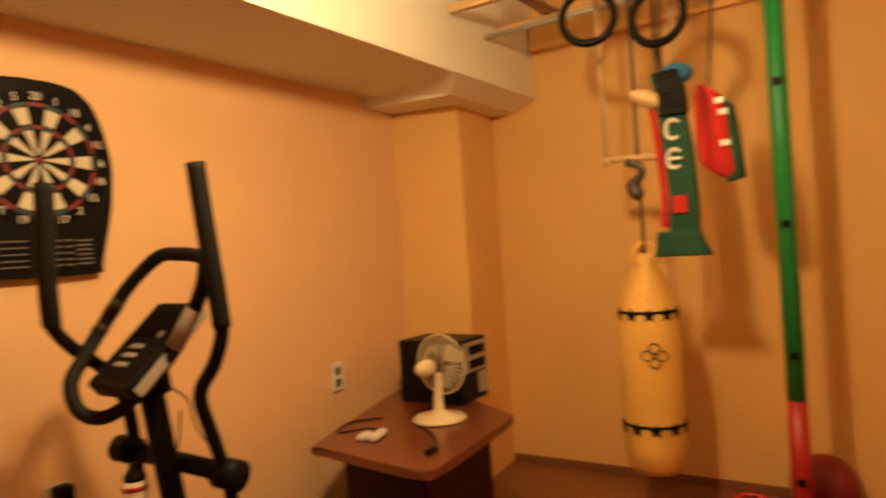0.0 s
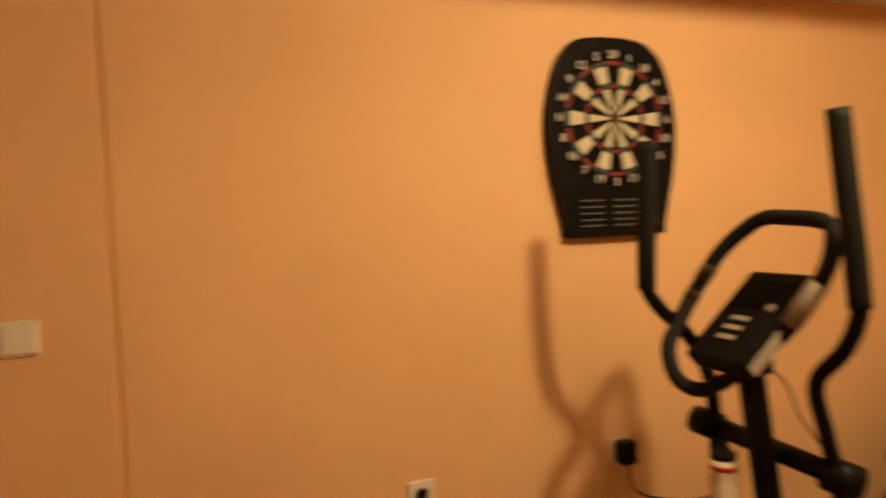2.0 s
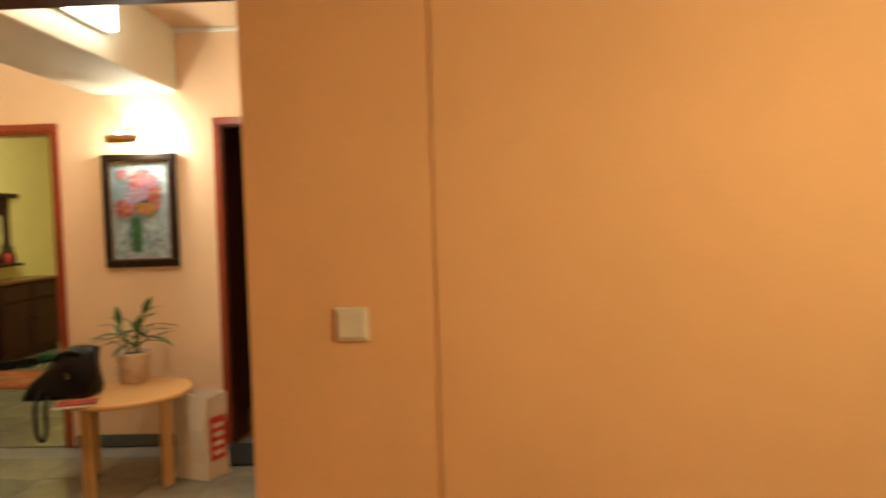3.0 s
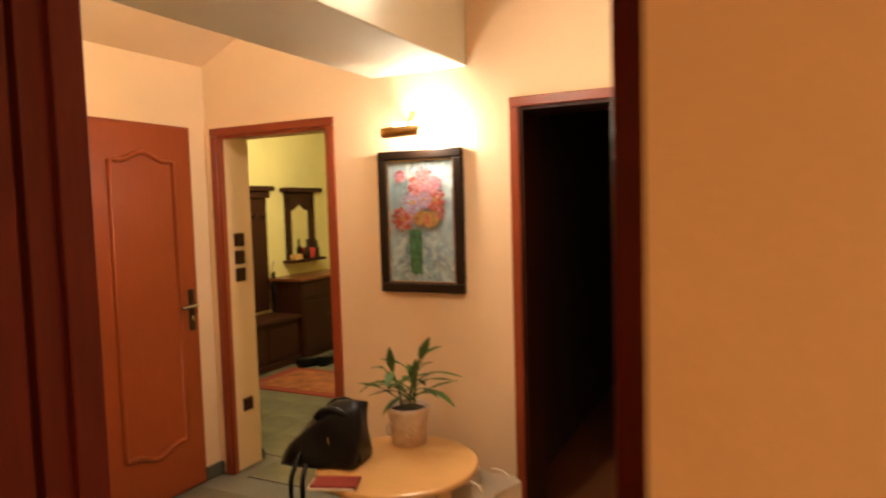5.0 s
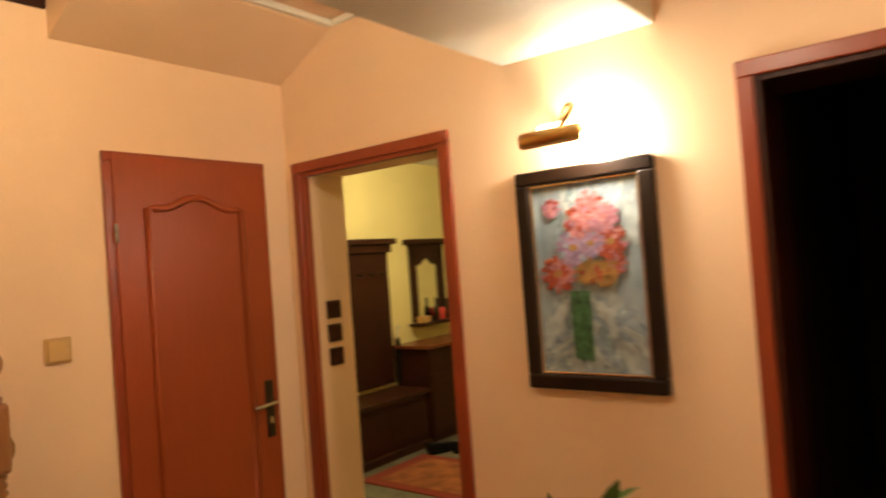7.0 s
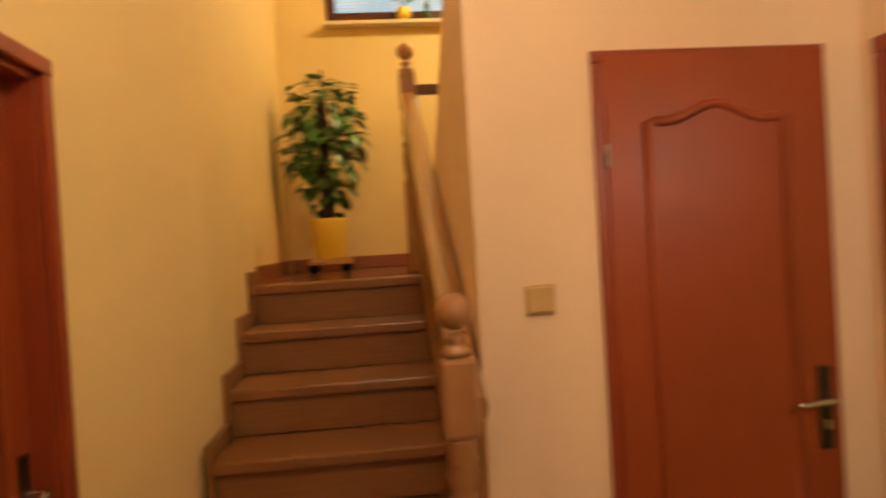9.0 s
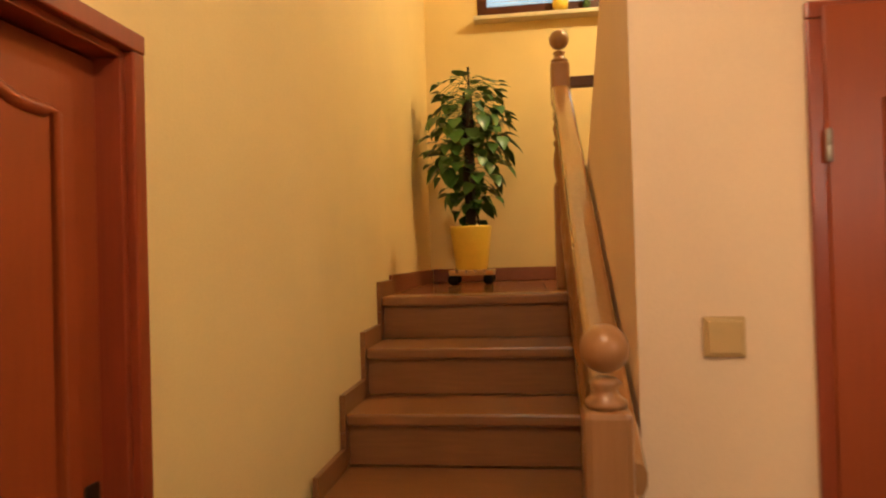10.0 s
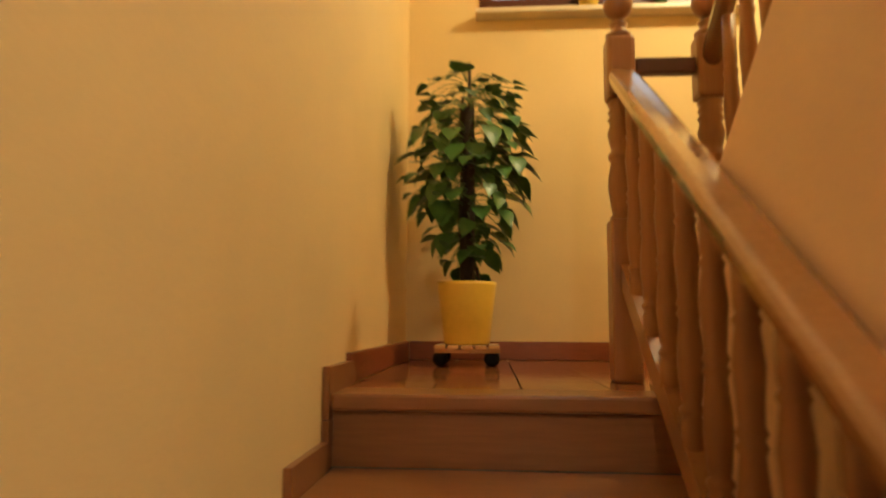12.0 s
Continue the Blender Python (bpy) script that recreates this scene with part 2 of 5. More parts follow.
def boxes(*dims):
    b = bmesh.new()
    for d in dims:
        box(*d, bm=b)
    return b


def prism(outline, axis, a, c, bm=None, bevel=0.0):
    """A straight body over an outline of 2D points, from a to c along the axis x, y or z."""
    b = bmesh.new() if bm is None else bm

    def put(p, h):
        return {"x": (h, p[0], p[1]), "y": (p[0], h, p[1]), "z": (p[0], p[1], h)}[axis]
    lo = [b.verts.new(put(p, a)) for p in outline]
    hi = [b.verts.new(put(p, c)) for p in outline]
    n = len(outline)
    fs = [b.faces.new(lo[::-1]), b.faces.new(hi)]
    fs += [b.faces.new((lo[i], lo[(i + 1) % n], hi[(i + 1) % n], hi[i])) for i in range(n)]
    if bevel:
        es = {e for f in fs[:2] for e in f.edges}
        bmesh.ops.bevel(b, geom=list(es), offset=bevel, segments=2, affect="EDGES", profile=0.5)
    return b


def lathe(profile, bm=None, n=20, centre=(0, 0, 0)):
    b = bmesh.new() if bm is None else bm
    rings = []
    for r, z in profile:
        rings.append([b.verts.new((centre[0] + max(r, 0.0004) * math.cos(2 * math.pi * i / n),
                                   centre[1] + max(r, 0.0004) * math.sin(2 * math.pi * i / n), centre[2] + z)) for i in range(n)])
    for p, q in zip(rings, rings[1:]):
        for i in range(n):
            b.faces.new((p[i], p[(i + 1) % n], q[(i + 1) % n], q[i]))
    b.faces.new(rings[0][::-1])
    b.faces.new(rings[-1])
    return b


def smooth_path(pts, steps=5, closed=False):
    P = [Vector(p) for p in pts]
    n = len(P)
    out = []
    for i in range(n if closed else n - 1):
        if closed:
            p0, p1, p2, p3 = P[i - 1], P[i], P[(i + 1) % n], P[(i + 2) % n]
        else:
            p0, p1, p2, p3 = P[max(i - 1, 0)], P[i], P[i + 1], P[min(i + 2, n - 1)]
        for k in range(steps):
            t = k / steps
            out.append(0.5 * (2 * p1 + (p2 - p0) * t + (2 * p0 - 5 * p1 + 4 * p2 - p3) * t * t + (3 * p1 - p0 - 3 * p2 + p3) * t ** 3))
    if not closed:
        out.append(P[-1])
    return out


def tube(pts, radius, bm=None, n=10, steps=5, closed=False, straight=False):
    b = bmesh.new() if bm is None else bm
    path = [Vector(p) for p in pts] if straight else smooth_path(pts, steps, closed)
    m = len(path)
    rings = []
    up = Vector((0.13, 0.21, 0.97))
    for i, p in enumerate(path):
        d = (path[(i + 1) % m] - path[i - 1]) if closed else (path[min(i + 1, m - 1)] - path[max(i - 1, 0)])
        d.normalize()
        s = d.cross(up)
        if s.length < 0.1:
            s = d.cross(Vector((1, 0.1, 0)))
        s.normalize()
        u = s.cross(d)
        up = u
        r = radius(i / (m - 1)) if callable(radius) else radius
        rings.append([b.verts.new(p + r * (math.cos(2 * math.pi * k / n) * s + math.sin(2 * math.pi * k / n) * u)) for k in range(n)])
    for i in range(m if closed else m - 1):
        p, q = rings[i], rings[(i + 1) % m]
        for k in range(n):
            b.faces.new((p[k], p[(k + 1) % n], q[(k + 1) % n], q[k]))
    if not closed:
        b.faces.new(rings[0][::-1])
        b.faces.new(rings[-1])
    return b


def ball(r, centre=(0, 0, 0), bm=None, squash=(1, 1, 1), n=16):
    b = bmesh.new() if bm is None else bm
    m = Matrix.Translation(centre) @ Matrix.Diagonal((*squash, 1))
    bmesh.ops.create_uvsphere(b, u_segments=n, v_segments=max(8, n // 2), radius=r, matrix=m)
    return b


def wall(name, bm, material, label):
    return solo(name, bm, material, label, "wall", kind="structure")


# ---- the shell: gym ----
GY, HY = 0.51, 0.80          # gym face and hall face of the wall between them
SY = 0.99                    # face of the wall beside the stairs
CX = -2.735                  # hall face of the closet wall
PY = 3.01                    # hall face of the picture wall
LAND = 1.395                 # landing height
JL, JR = -0.78, 0.10         # passage between gym and hall
GX0, GX1, GY0 = -1.35, 4.5, -3.3

wall("wall_gym_north", boxes((0.625, GX1, GY, HY, 0, 2.75)), M_GYM, "orange painted plaster wall of the exercise room")
wall("wall_gym_pier", boxes((0.16, 0.607, GY, HY, 0, 2.75), (0.60, 0.63, GY + 0.007, HY, 0, 2.75)), M_GYM, "orange painted wall panel beside the open doorway")
wall("wall_gym_north_west", boxes((GX0, JL - 0.09, GY, HY, 0, 2.75), (JL - 0.09, 0.16, GY, HY, 2.11, 2.75)), M_GYM, "orange painted wall over the doorway")
wall("wall_gym_east", boxes((GX1, GX1 + 0.2, GY0, HY, 0, 2.75)), M_GYMEND, "orange painted end wall of the exercise room")
wall("wall_gym_south", boxes((GX0 - 0.2, GX1 + 0.2, GY0 - 0.2, GY0, 0, 2.75)), M_GYM, "orange painted wall behind the walker")
wall("wall_gym_west", boxes((GX0 - 0.2, GX0, GY0, HY, 0, 2.75)), M_GYM, "orange painted side wall of the exercise room")
wall("column_gym_corner", prism([(3.95, GY), (4.05, 0.147), (GX1, 0.18), (GX1, GY)], "z", 0, 2.05), M_GYMEND, "orange painted corner pier")
solo("floor_gym", boxes((GX0 - 0.2, GX1 + 0.2, GY0 - 0.2, GY + 0.25, -0.12, 0.0)), M_GYMFLOOR, "red-brown sheet floor of the exercise room", "floor", kind="structure")
solo("ceiling_gym", boxes((GX0, GX1, GY0, GY, 2.72, 2.85)), M_WHITE, "cream painted ceiling of the exercise room", "ceiling", kind="structure")
solo("bulkhead_gym", boxes((GX0, GX1, -0.10, GY, 2.10, 2.72)), M_WHITE, "cream painted bulkhead along the wall top", "bulkhead", kind="structure")


def bulkhead_drop():
    b = bmesh.new()
    p = [(3.70, GY, 2.102), (3.63, -0.102, 2.102), (GX1, -0.102, 2.102), (GX1, GY, 2.102),
         (3.735, GY, 2.042), (3.80, 0.02, 2.042), (GX1, 0.03, 2.042), (GX1, GY, 2.042)]
    v = [b.verts.new(q) for q in p]
    for q in ((0, 1, 2, 3), (4, 7, 6, 5), (0, 4, 5, 1), (1, 5, 6, 2), (2, 6, 7, 3), (3, 7, 4, 0)):
        b.faces.new([v[i] for i in q])
    return b


solo("bulkhead_gym_drop", bulkhead_drop(), M_WHITE, "cream sloped casing over the corner pier", "bulkhead", kind="structure")
solo("ledge_gym", box(GX1 - 0.05, GX1, GY0, -0.103, 2.36, 2.50, 0.008), M_GYMEND, "orange painted ledge along the end wall", "ledge", kind="structure")
solo("baseboard_gym", box(GX1 - 0.015, GX1, GY0, 0.17, 0.0, 0.045, 0.003), M_GYMFLOOR, "thin red-brown baseboard", "baseboard", kind="structure")

# ---- the shell: hall, stairwell, entry and the dark room ----
HX1 = 1.6
wall("wall_hall_south_east", boxes((0.165, HX1, HY, HY + 0.012, 0, 2.6)), M_HALL, "cream-orange painted hall wall")
DX0, DX1, FY = -2.56, -1.82, 0.835      # passage of the side door and the wall face round it
wall("wall_hall_south_west", boxes((-1.44, JL - 0.09, HY, HY + 0.012, 0, 2.6)), M_HALL, "cream-orange painted hall wall by the passage")
ease = [k / 16 for k in range(17)]
splay = [(-2.62 - 0.75 * k, FY + (SY + 0.012 - FY) * k * k * (3 - 2 * k)) for k in ease]
stair_south = prism([(-5.8, 0.6), (DX0, 0.6), (DX0, FY)] + splay + [(-5.8, SY + 0.012)], "z", 0, 5.2)
boxes_over_door = ((DX0, DX1, 0.6, FY, 1.99, 5.2), (DX1, -1.44, 0.6, FY, 0, 5.2), (DX0, DX1, 0.6, 0.64, 0, 1.99))
for d in boxes_over_door:
    box(*d, bm=stair_south)
wall("wall_stair_south", stair_south, M_STAIR, "yellow-orange painted wall beside the stairs")
WY0, WY1, WZ0, WZ1 = 1.35, 2.62, 3.075, 4.0
wall("wall_stair_west", boxes((-5.85, -5.59, SY, WY0, 0, 5.2), (-5.85, -5.59, WY1, 3.3, 0, 5.2),
                              (-5.85, -5.59, WY0, WY1, 0, WZ0), (-5.85, -5.59, WY0, WY1, WZ1, 5.2)), M_STAIR, "yellow painted stairwell wall with a high window")
wall("wall_stair_north", boxes((-5.6, CX - 0.12, 2.95, 3.27, 0, 5.2), (CX - 0.12, -1.3, 3.02, 3.27, 2.66, 5.2)), M_STAIR, "yellow painted wall beside the upper flight")
wall("wall_stair_east", boxes((-1.3, -1.1, HY - 0.2, 3.27, 2.66, 5.2)), M_STAIR, "yellow painted upper floor wall")
solo("ceiling_stairwell", boxes((-5.85, -1.1, HY - 0.2, 3.3, 5.2, 5.3)), M_WHITE, "cream ceiling high over the stairwell", "ceiling", kind="structure")

# closet wall with its door opening
DY0, DY1, DZ = 2.228, 2.842, 2.01
wall("wall_closet", boxes((CX - 0.12, CX, 2.05, DY0, 0, 2.41), (CX - 0.12, CX, DY1, PY + 0.2, 0, 2.41), (CX - 0.12, CX, DY0, DY1, DZ, 2.41)),
     M_HALL, "cream-orange painted wall round a closet door")
wall("wall_spine", prism([(CX, 0), (CX, 2.63), (-4.40, 1.40), (-4.40, 0)], "y", 1.85, 2.05), M_HALL, "cream-orange painted wall under the upper flight")
# picture wall: entry opening and dark room opening
MX0, MX1, OX0, OX1, OZ = -2.645, -1.870, -0.803, -0.022, 2.003
wall("wall_picture", boxes((CX, MX0, PY, PY + 0.25, 0, 2.7), (MX0, MX1, PY, PY + 0.25, OZ - 0.003, 2.7), (MX1, OX0, PY, PY + 0.25, 0, 2.7),
                           (OX0, OX1, PY, PY + 0.25, OZ, 2.7), (OX1, HX1, PY, PY + 0.25, 0, 2.7)), M_HALL, "cream-orange painted hall wall with a picture")
wall("wall_hall_east", boxes((HX1, HX1 + 0.2, HY, PY + 0.25, 0, 2.7)), M_HALL, "cream-orange painted wall closing the hall")
solo("ceiling_hall", boxes((-2.40, HX1, HY, PY, 2.60, 2.66), (CX, -2.40, HY, 2.05, 2.60, 2.66)), M_HALL, "cream ceiling of the hall", "ceiling", kind="structure")
solo("beam_hall", box(-1.585, -1.057, HY + 0.012, PY, 2.215, 2.60, 0.006), M_BEAM, "cream painted beam across the hall", "beam", kind="structure")
for nm, d in (("cornice_hall_north", (-2.37, -1.587, PY - 0.022, PY, 2.572, 2.60)), ("cornice_hall_north_east", (-1.055, HX1, PY - 0.022, PY, 2.572, 2.60)),
              ("cornice_hall_west", (-2.40, -2.372, 2.05, PY, 2.572, 2.60))):
    solo(nm, box(*d, 0.008), M_BEAM, "thin pale cornice under the hall ceiling", "cornice", kind="structure")
solo("soffit_upper_flight", prism([(CX, 2.405), (-2.40, 2.565), (-2.38, 2.70), (CX - 0.1, 2.70)], "y", 2.05, PY), M_HALL,
     "cream sloped underside of the upper flight", "soffit", kind="structure")
solo("fascia_upper_flight", box(CX - 0.02, CX + 0.015, 1.90, 2.046, 2.50, 2.60, 0.006), M_DARKWOOD_SHADE, "dark wooden fascia of the upper flight", "fascia", kind="structure")

# entry
wall("wall_entry_west", boxes((-4.75, -4.55, 3.2, 7.6, 0, 2.7)), M_ENTRY, "yellow painted entry wall")
wall("wall_entry_north", boxes((-4.75, -1.0, 7.4, 7.6, 0, 2.7)), M_ENTRY, "yellow painted end wall of the entry")
wall("wall_entry_east", boxes((-1.2, -1.0, 3.26, 7.4, 0, 2.7)), M_ENTRY, "yellow painted side wall of the entry")
wall("wall_entry_south", boxes((-4.55, CX, 3.275, 3.30, 0, 2.6)), M_ENTRY, "yellow painted entry wall by the opening")
solo("ceiling_entry", boxes((-4.55, -1.2, 3.26, 7.4, 2.55, 2.65)), M_WHITE, "pale ceiling of the entry", "ceiling", kind="structure")
# dark room: walls and ceiling are near-black to stand for its missing light
wall("wall_dark_room", boxes((-0.98, -0.96, 3.26, 6.4, 0, 2.7), (1.6, 1.8, 3.26, 6.4, 0, 2.7), (-0.98, 1.8, 6.4, 6.6, 0, 2.7)), M_ROOMSHADE, "walls of an unlit room, its darkness put into their colour")
solo("ceiling_dark_room", boxes((-0.98, 1.8, 3.26, 6.4, 2.6, 2.7)), M_ROOMSHADE, "ceiling of an unlit room, its darkness put into the colour", "ceiling", kind="structure")
solo("floor_dark_room", boxes((-0.96, 1.6, 3.18, 6.4, -0.12, 0.002)), M_GYMFLOOR, "red-brown floor of an unlit room", "floor", kind="structure")
FLOOR_HALL = solo("floor_hall", boxes((-5.8, HX1, GY + 0.25, 3.18, -0.12, -0.008), (-4.55, -1.2, 3.18, 7.4, -0.12, -0.008)), M_GROUT,
                  "grouted bed of the hall tiles", "floor", kind="structure")
solo("threshold_gym", box(JL - 0.05, 0.16, GY + 0.2, GY + 0.30, -0.01, 0.012, 0.004), M_CASING, "reddish wooden threshold strip", "threshold", kind="structure")
solo("skirting_entry", box(CX + 0.004, CX + 0.1, PY + 0.252, PY + 0.268, 0, 0.07, 0.003), M_SKIRT, "grey-green stone skirting", "skirting", kind="structure")


for nm, d in (("skirting_picture_wall", (MX1 + 0.065, OX0 - 0.07, PY - 0.012, PY, 0, 0.075)), ("skirting_hall_corner", (CX + 0.012, MX0 - 0.065, PY - 0.012, PY, 0, 0.075)),
              ("skirting_closet_wall", (CX, CX + 0.012, 2.885, PY, 0, 0.075)), ("skirting_spine_wall", (CX, CX + 0.012, 1.86, 2.19, 0, 0.075)),
              ("skirting_hall_north_east", (OX1 + 0.07, 1.6, PY - 0.012, PY, 0, 0.075))):
    solo(nm, box(*d, 0.003), M_SKIRT, "grey-green stone skirting along the hall wall", "skirting", kind="structure")


# ---- doors ----
def wave(y0, y1, z, rise, n=18):
    """A line that swells in the middle, as the top of a door's panel does."""
    pts = []
    for i in range(n + 1):
        s = i / n
        a = abs(2 * s - 1)
        h = 0.5 + 0.5 * math.cos(math.pi * min(a / 0.72, 1.0))
        pts.append((y0 + (y1 - y0) * s, z + rise * h))
    return pts


def door_leaf(parent, w, h, t, handle_side=1, faces=(1, -1), handle=True, hinges=True, veneer=None, drop=0.19, lift=0.0):
    """A panelled leaf in the plane x = 0, from y = 0 to w; its thickness goes to -x."""
    veneer = veneer or M_DOOR
    leaf = part("leaf", box(-t, 0, 0, w, 0.008, h, 0.003), veneer, parent)
    m0, m1 = 0.118, w - 0.132
    if handle_side < 0:
        m0, m1 = 0.105, w - 0.145
    for f in faces:
        x = 0.0 if f > 0 else -t
        top = wave(m0, m1, h - drop, 0.045)
        low = wave(m0, m1, 0.30, -0.045)
        loop = [(x, y, z) for y, z in top] + [(x, y, z) for y, z in reversed(low)]
        part("moulding", tube(loop, 0.015, n=10, closed=True, straight=True), veneer, leaf, smooth=True)
        part("panel", prism([(y, z) for y, z in top] + [(y, z) for y, z in reversed(low)], "x", x - 0.002 if f > 0 else x - 0.004, x + 0.004 if f > 0 else x + 0.002), veneer, leaf)
    if handle:
        hy = w - 0.05 if handle_side > 0 else 0.05
        d = -1 if handle_side > 0 else 1
        for f in faces:
            x = 0.0 if f > 0 else -t
            plate = part("handle_plate", box(min(x, x + f * 0.008), max(x, x + f * 0.008), hy - 0.02, hy + 0.02, 0.90 + lift, 1.135 + lift, 0.004), M_BRONZE, leaf, "dark bronze long plate")
            b = tube([(x, hy, 1.045 + lift), (x + f * 0.045, hy, 1.045 + lift), (x + f * 0.052, hy + d * 0.02, 1.045 + lift), (x + f * 0.052, hy + d * 0.11, 1.04 + lift)], 0.009, steps=4)
            part("handle_lever", b, M_STEEL, leaf, "worn steel lever", smooth=True)
            part("lock_cylinder", box(min(x, x + f * 0.013), max(x, x + f * 0.013), hy - 0.008, hy + 0.008, 0.955 + lift, 0.985 + lift, 0.003), M_STEEL, leaf)
    if hinges:
        y = 0.0 if handle_side > 0 else w
        for z in (0.25, h - 0.28):
            part("hinge", lathe([(0.004, -0.032), (0.006, -0.03), (0.006, -0.001), (0.005, 0), (0.006, 0.001), (0.006, 0.03), (0.004, 0.034)], centre=(0.004, y, z), n=10), M_HINGE, parent, smooth=True)
    return leaf


def casing(parent, w, h, depth, face=0.07, proud=0.012, lining=None):
    """A door casing round an opening in the plane x = 0 from y = 0 to w; the lining goes to -x by depth."""
    ox = proud
    for y0, y1 in ((-face, 0.0), (w, w + face)):
        part("casing_jamb", box(-0.002, ox, y0, y1, 0, h, 0.004), M_CASING, parent)
    part("casing_head", box(-0.002, ox + 0.002, -face, w + face, h, h + face, 0.004), M_CASING, parent)
    for y0, y1 in ((-0.004, 0.016), (w - 0.016, w + 0.004)):
        part("lining_jamb", box(-depth, 0.0, y0, y1, 0, h - 0.016, 0.002), lining or M_CASING, parent)
    part("lining_head", box(-depth, 0.0, -0.004, w + 0.004, h - 0.016, h + 0.004, 0.002), lining or M_CASING, parent)
    return parent


closet = thing("door_frame_closet", "reddish-brown veneered casing of a closet door", "door frame", pose(CX + 0.002, DY0, 0), kind="structure")
casing(closet, DY1 - DY0, DZ, 0.1, 0.034)
closed_leaf = thing("door_closet_leaf", "closed reddish-brown veneered door with an arched moulded panel", "door", pose(CX + 0.022, DY0 - 0.004, 0), kind="structure")
door_leaf(closed_leaf, DY1 - DY0 + 0.03, DZ + 0.022, 0.018, 1, faces=(1,))

entry_frame = thing("door_frame_entry", "reddish-brown veneered casing of an open passage", "door frame", pose(MX0, PY - 0.002, 0, 0, 0, -90), kind="structure")
casing(entry_frame, MX1 - MX0, OZ - 0.003, 0.035, 0.045)
dark_frame = thing("door_frame_dark_room", "reddish-brown veneered casing round a dark doorway, its lining's shade put into the colour", "door frame", pose(OX0, PY - 0.002, 0, 0, 0, -90), kind="structure")
# near-black lining: the unlit reveal is painted dark instead of veneered like the casing
casing(dark_frame, OX1 - OX0, OZ, 0.255, 0.045, 0.012, M_DARKWOOD_SHADE)
dark_leaf = thing("door_dark_room", "reddish-brown veneered door standing open into a dark room, its shade put into the veneer colour", "door", pose(OX1 - 0.03, PY + 0.262, 0, 0, 0, 27), kind="structure")
# darker veneer than the other doors: the leaf's shade is in its colour
door_leaf(dark_leaf, 0.70, 1.965, 0.04, 1, faces=(1, -1), hinges=False, veneer=M_DARKSHADED)

gym_frame = thing("door_frame_gym", "dark reddish-brown veneered casing of the passage to the hall", "door frame", kind="structure")
for nm, d in (("lining_jamb", (JL - 0.03, JL + 0.02, 0.70, HY + 0.006, 0, 2.02)), ("lining_jamb", (JR, 0.158, 0.70, HY + 0.006, 0, 2.02)),
              ("lining_head", (JL - 0.03, 0.158, 0.70, HY + 0.006, 2.02, 2.07)), ("casing_jamb", (JL - 0.088, JL - 0.028, 0.688, HY + 0.016, 0, 2.03)),
              ("casing_head", (JL - 0.088, 0.158, 0.688, HY + 0.016, 2.068, 2.108)), ("stop", (JL + 0.02, JL + 0.034, 0.745, 0.80, 0, 2.018))):
    part(nm, box(*d, 0.003), M_DARKSHADED, gym_frame)
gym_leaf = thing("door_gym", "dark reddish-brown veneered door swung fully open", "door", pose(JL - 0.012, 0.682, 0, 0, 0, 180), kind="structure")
door_leaf(gym_leaf, 0.80, 1.99, 0.04, 1, faces=(-1, 1), hinges=False, veneer=M_DARKSHADED)

side_frame = thing("door_frame_side", "reddish-brown veneered casing of a closed side door", "door frame", pose(DX1 - 0.005, FY + 0.001, 0, 0, 0, 90), kind="structure")
casing(side_frame, 0.73, 1.985, 0.15, 0.04, 0.02)
side_leaf = thing("door_side", "closed reddish-brown veneered door with an arched moulded panel", "door", pose(DX1 - 0.007, FY - 0.055, 0, 0, 0, 90), kind="structure")
door_leaf(side_leaf, 0.726, 1.965, 0.04, 1, faces=(1,), hinges=False, drop=0.13)


# ---- stairs ----
RISE, GO, NOSE = LAND / 8, 0.289, -4.03
stair = thing("staircase", "straight oak staircase with closed risers up to a landing", "stairs", kind="structure")
for i in range(1, 8):
    z = RISE * i
    x = NOSE + GO * (8 - i)
    part("tread", box(x - GO - 0.02, x, SY + 0.03, 1.848, z - 0.04, z, 0.008), M_STEP, stair)
for i in range(1, 9):
    x = NOSE + GO * (8 - i) - 0.03
    part("riser", box(x - 0.02, x, SY + 0.03, 1.848, RISE * (i - 1), RISE * i - 0.041, 0.0), M_STEP, stair)
part("landing_nosing", box(NOSE - 0.16, NOSE, SY + 0.03, 1.84, LAND - 0.04, LAND + 0.001, 0.008), M_STEP, stair)
for i in range(1, 9):
    z, x = RISE * i, NOSE + GO * (8 - i)
    back = SY + 0.012 if i > 4 else FY
    a = box(x - GO + 0.0, x + 0.012, back, SY + 0.03, z - 0.06, z + 0.064, 0.002)
    box(x - 0.028, x + 0.0125, back + 0.0005, SY + 0.0305, z - RISE, z - 0.061, 0.002, bm=a)
    part("wall_string", a, M_STEP, stair)
solo("slab_landing", boxes((-5.59, NOSE - 0.035, SY + 0.012, 2.95, LAND - 0.22, LAND - 0.016)), M_GROUT, "concrete slab under the landing tiles", "slab", kind="structure")
part("string_outer", prism([(CX + 0.06, 0.45), (-4.40, 1.66), (-4.40, 1.735), (CX + 0.06, 0.527)], "y", 1.780, 1.826), M_TURNED, stair)

BAL = [(0.018, 0.0), (0.020, 0.008), (0.020, 0.075), (0.016, 0.085), (0.022, 0.096), (0.022, 0.104), (0.016, 0.114), (0.019, 0.13), (0.0235, 0.20), (0.023, 0.25),
       (0.018, 0.318), (0.0225, 0.332), (0.0175, 0.345), (0.0225, 0.358), (0.018, 0.372), (0.020, 0.42), (0.0235, 0.48), (0.0175, 0.55), (0.0215, 0.563), (0.016, 0.576), (0.019, 0.588), (0.019, 0.70)]


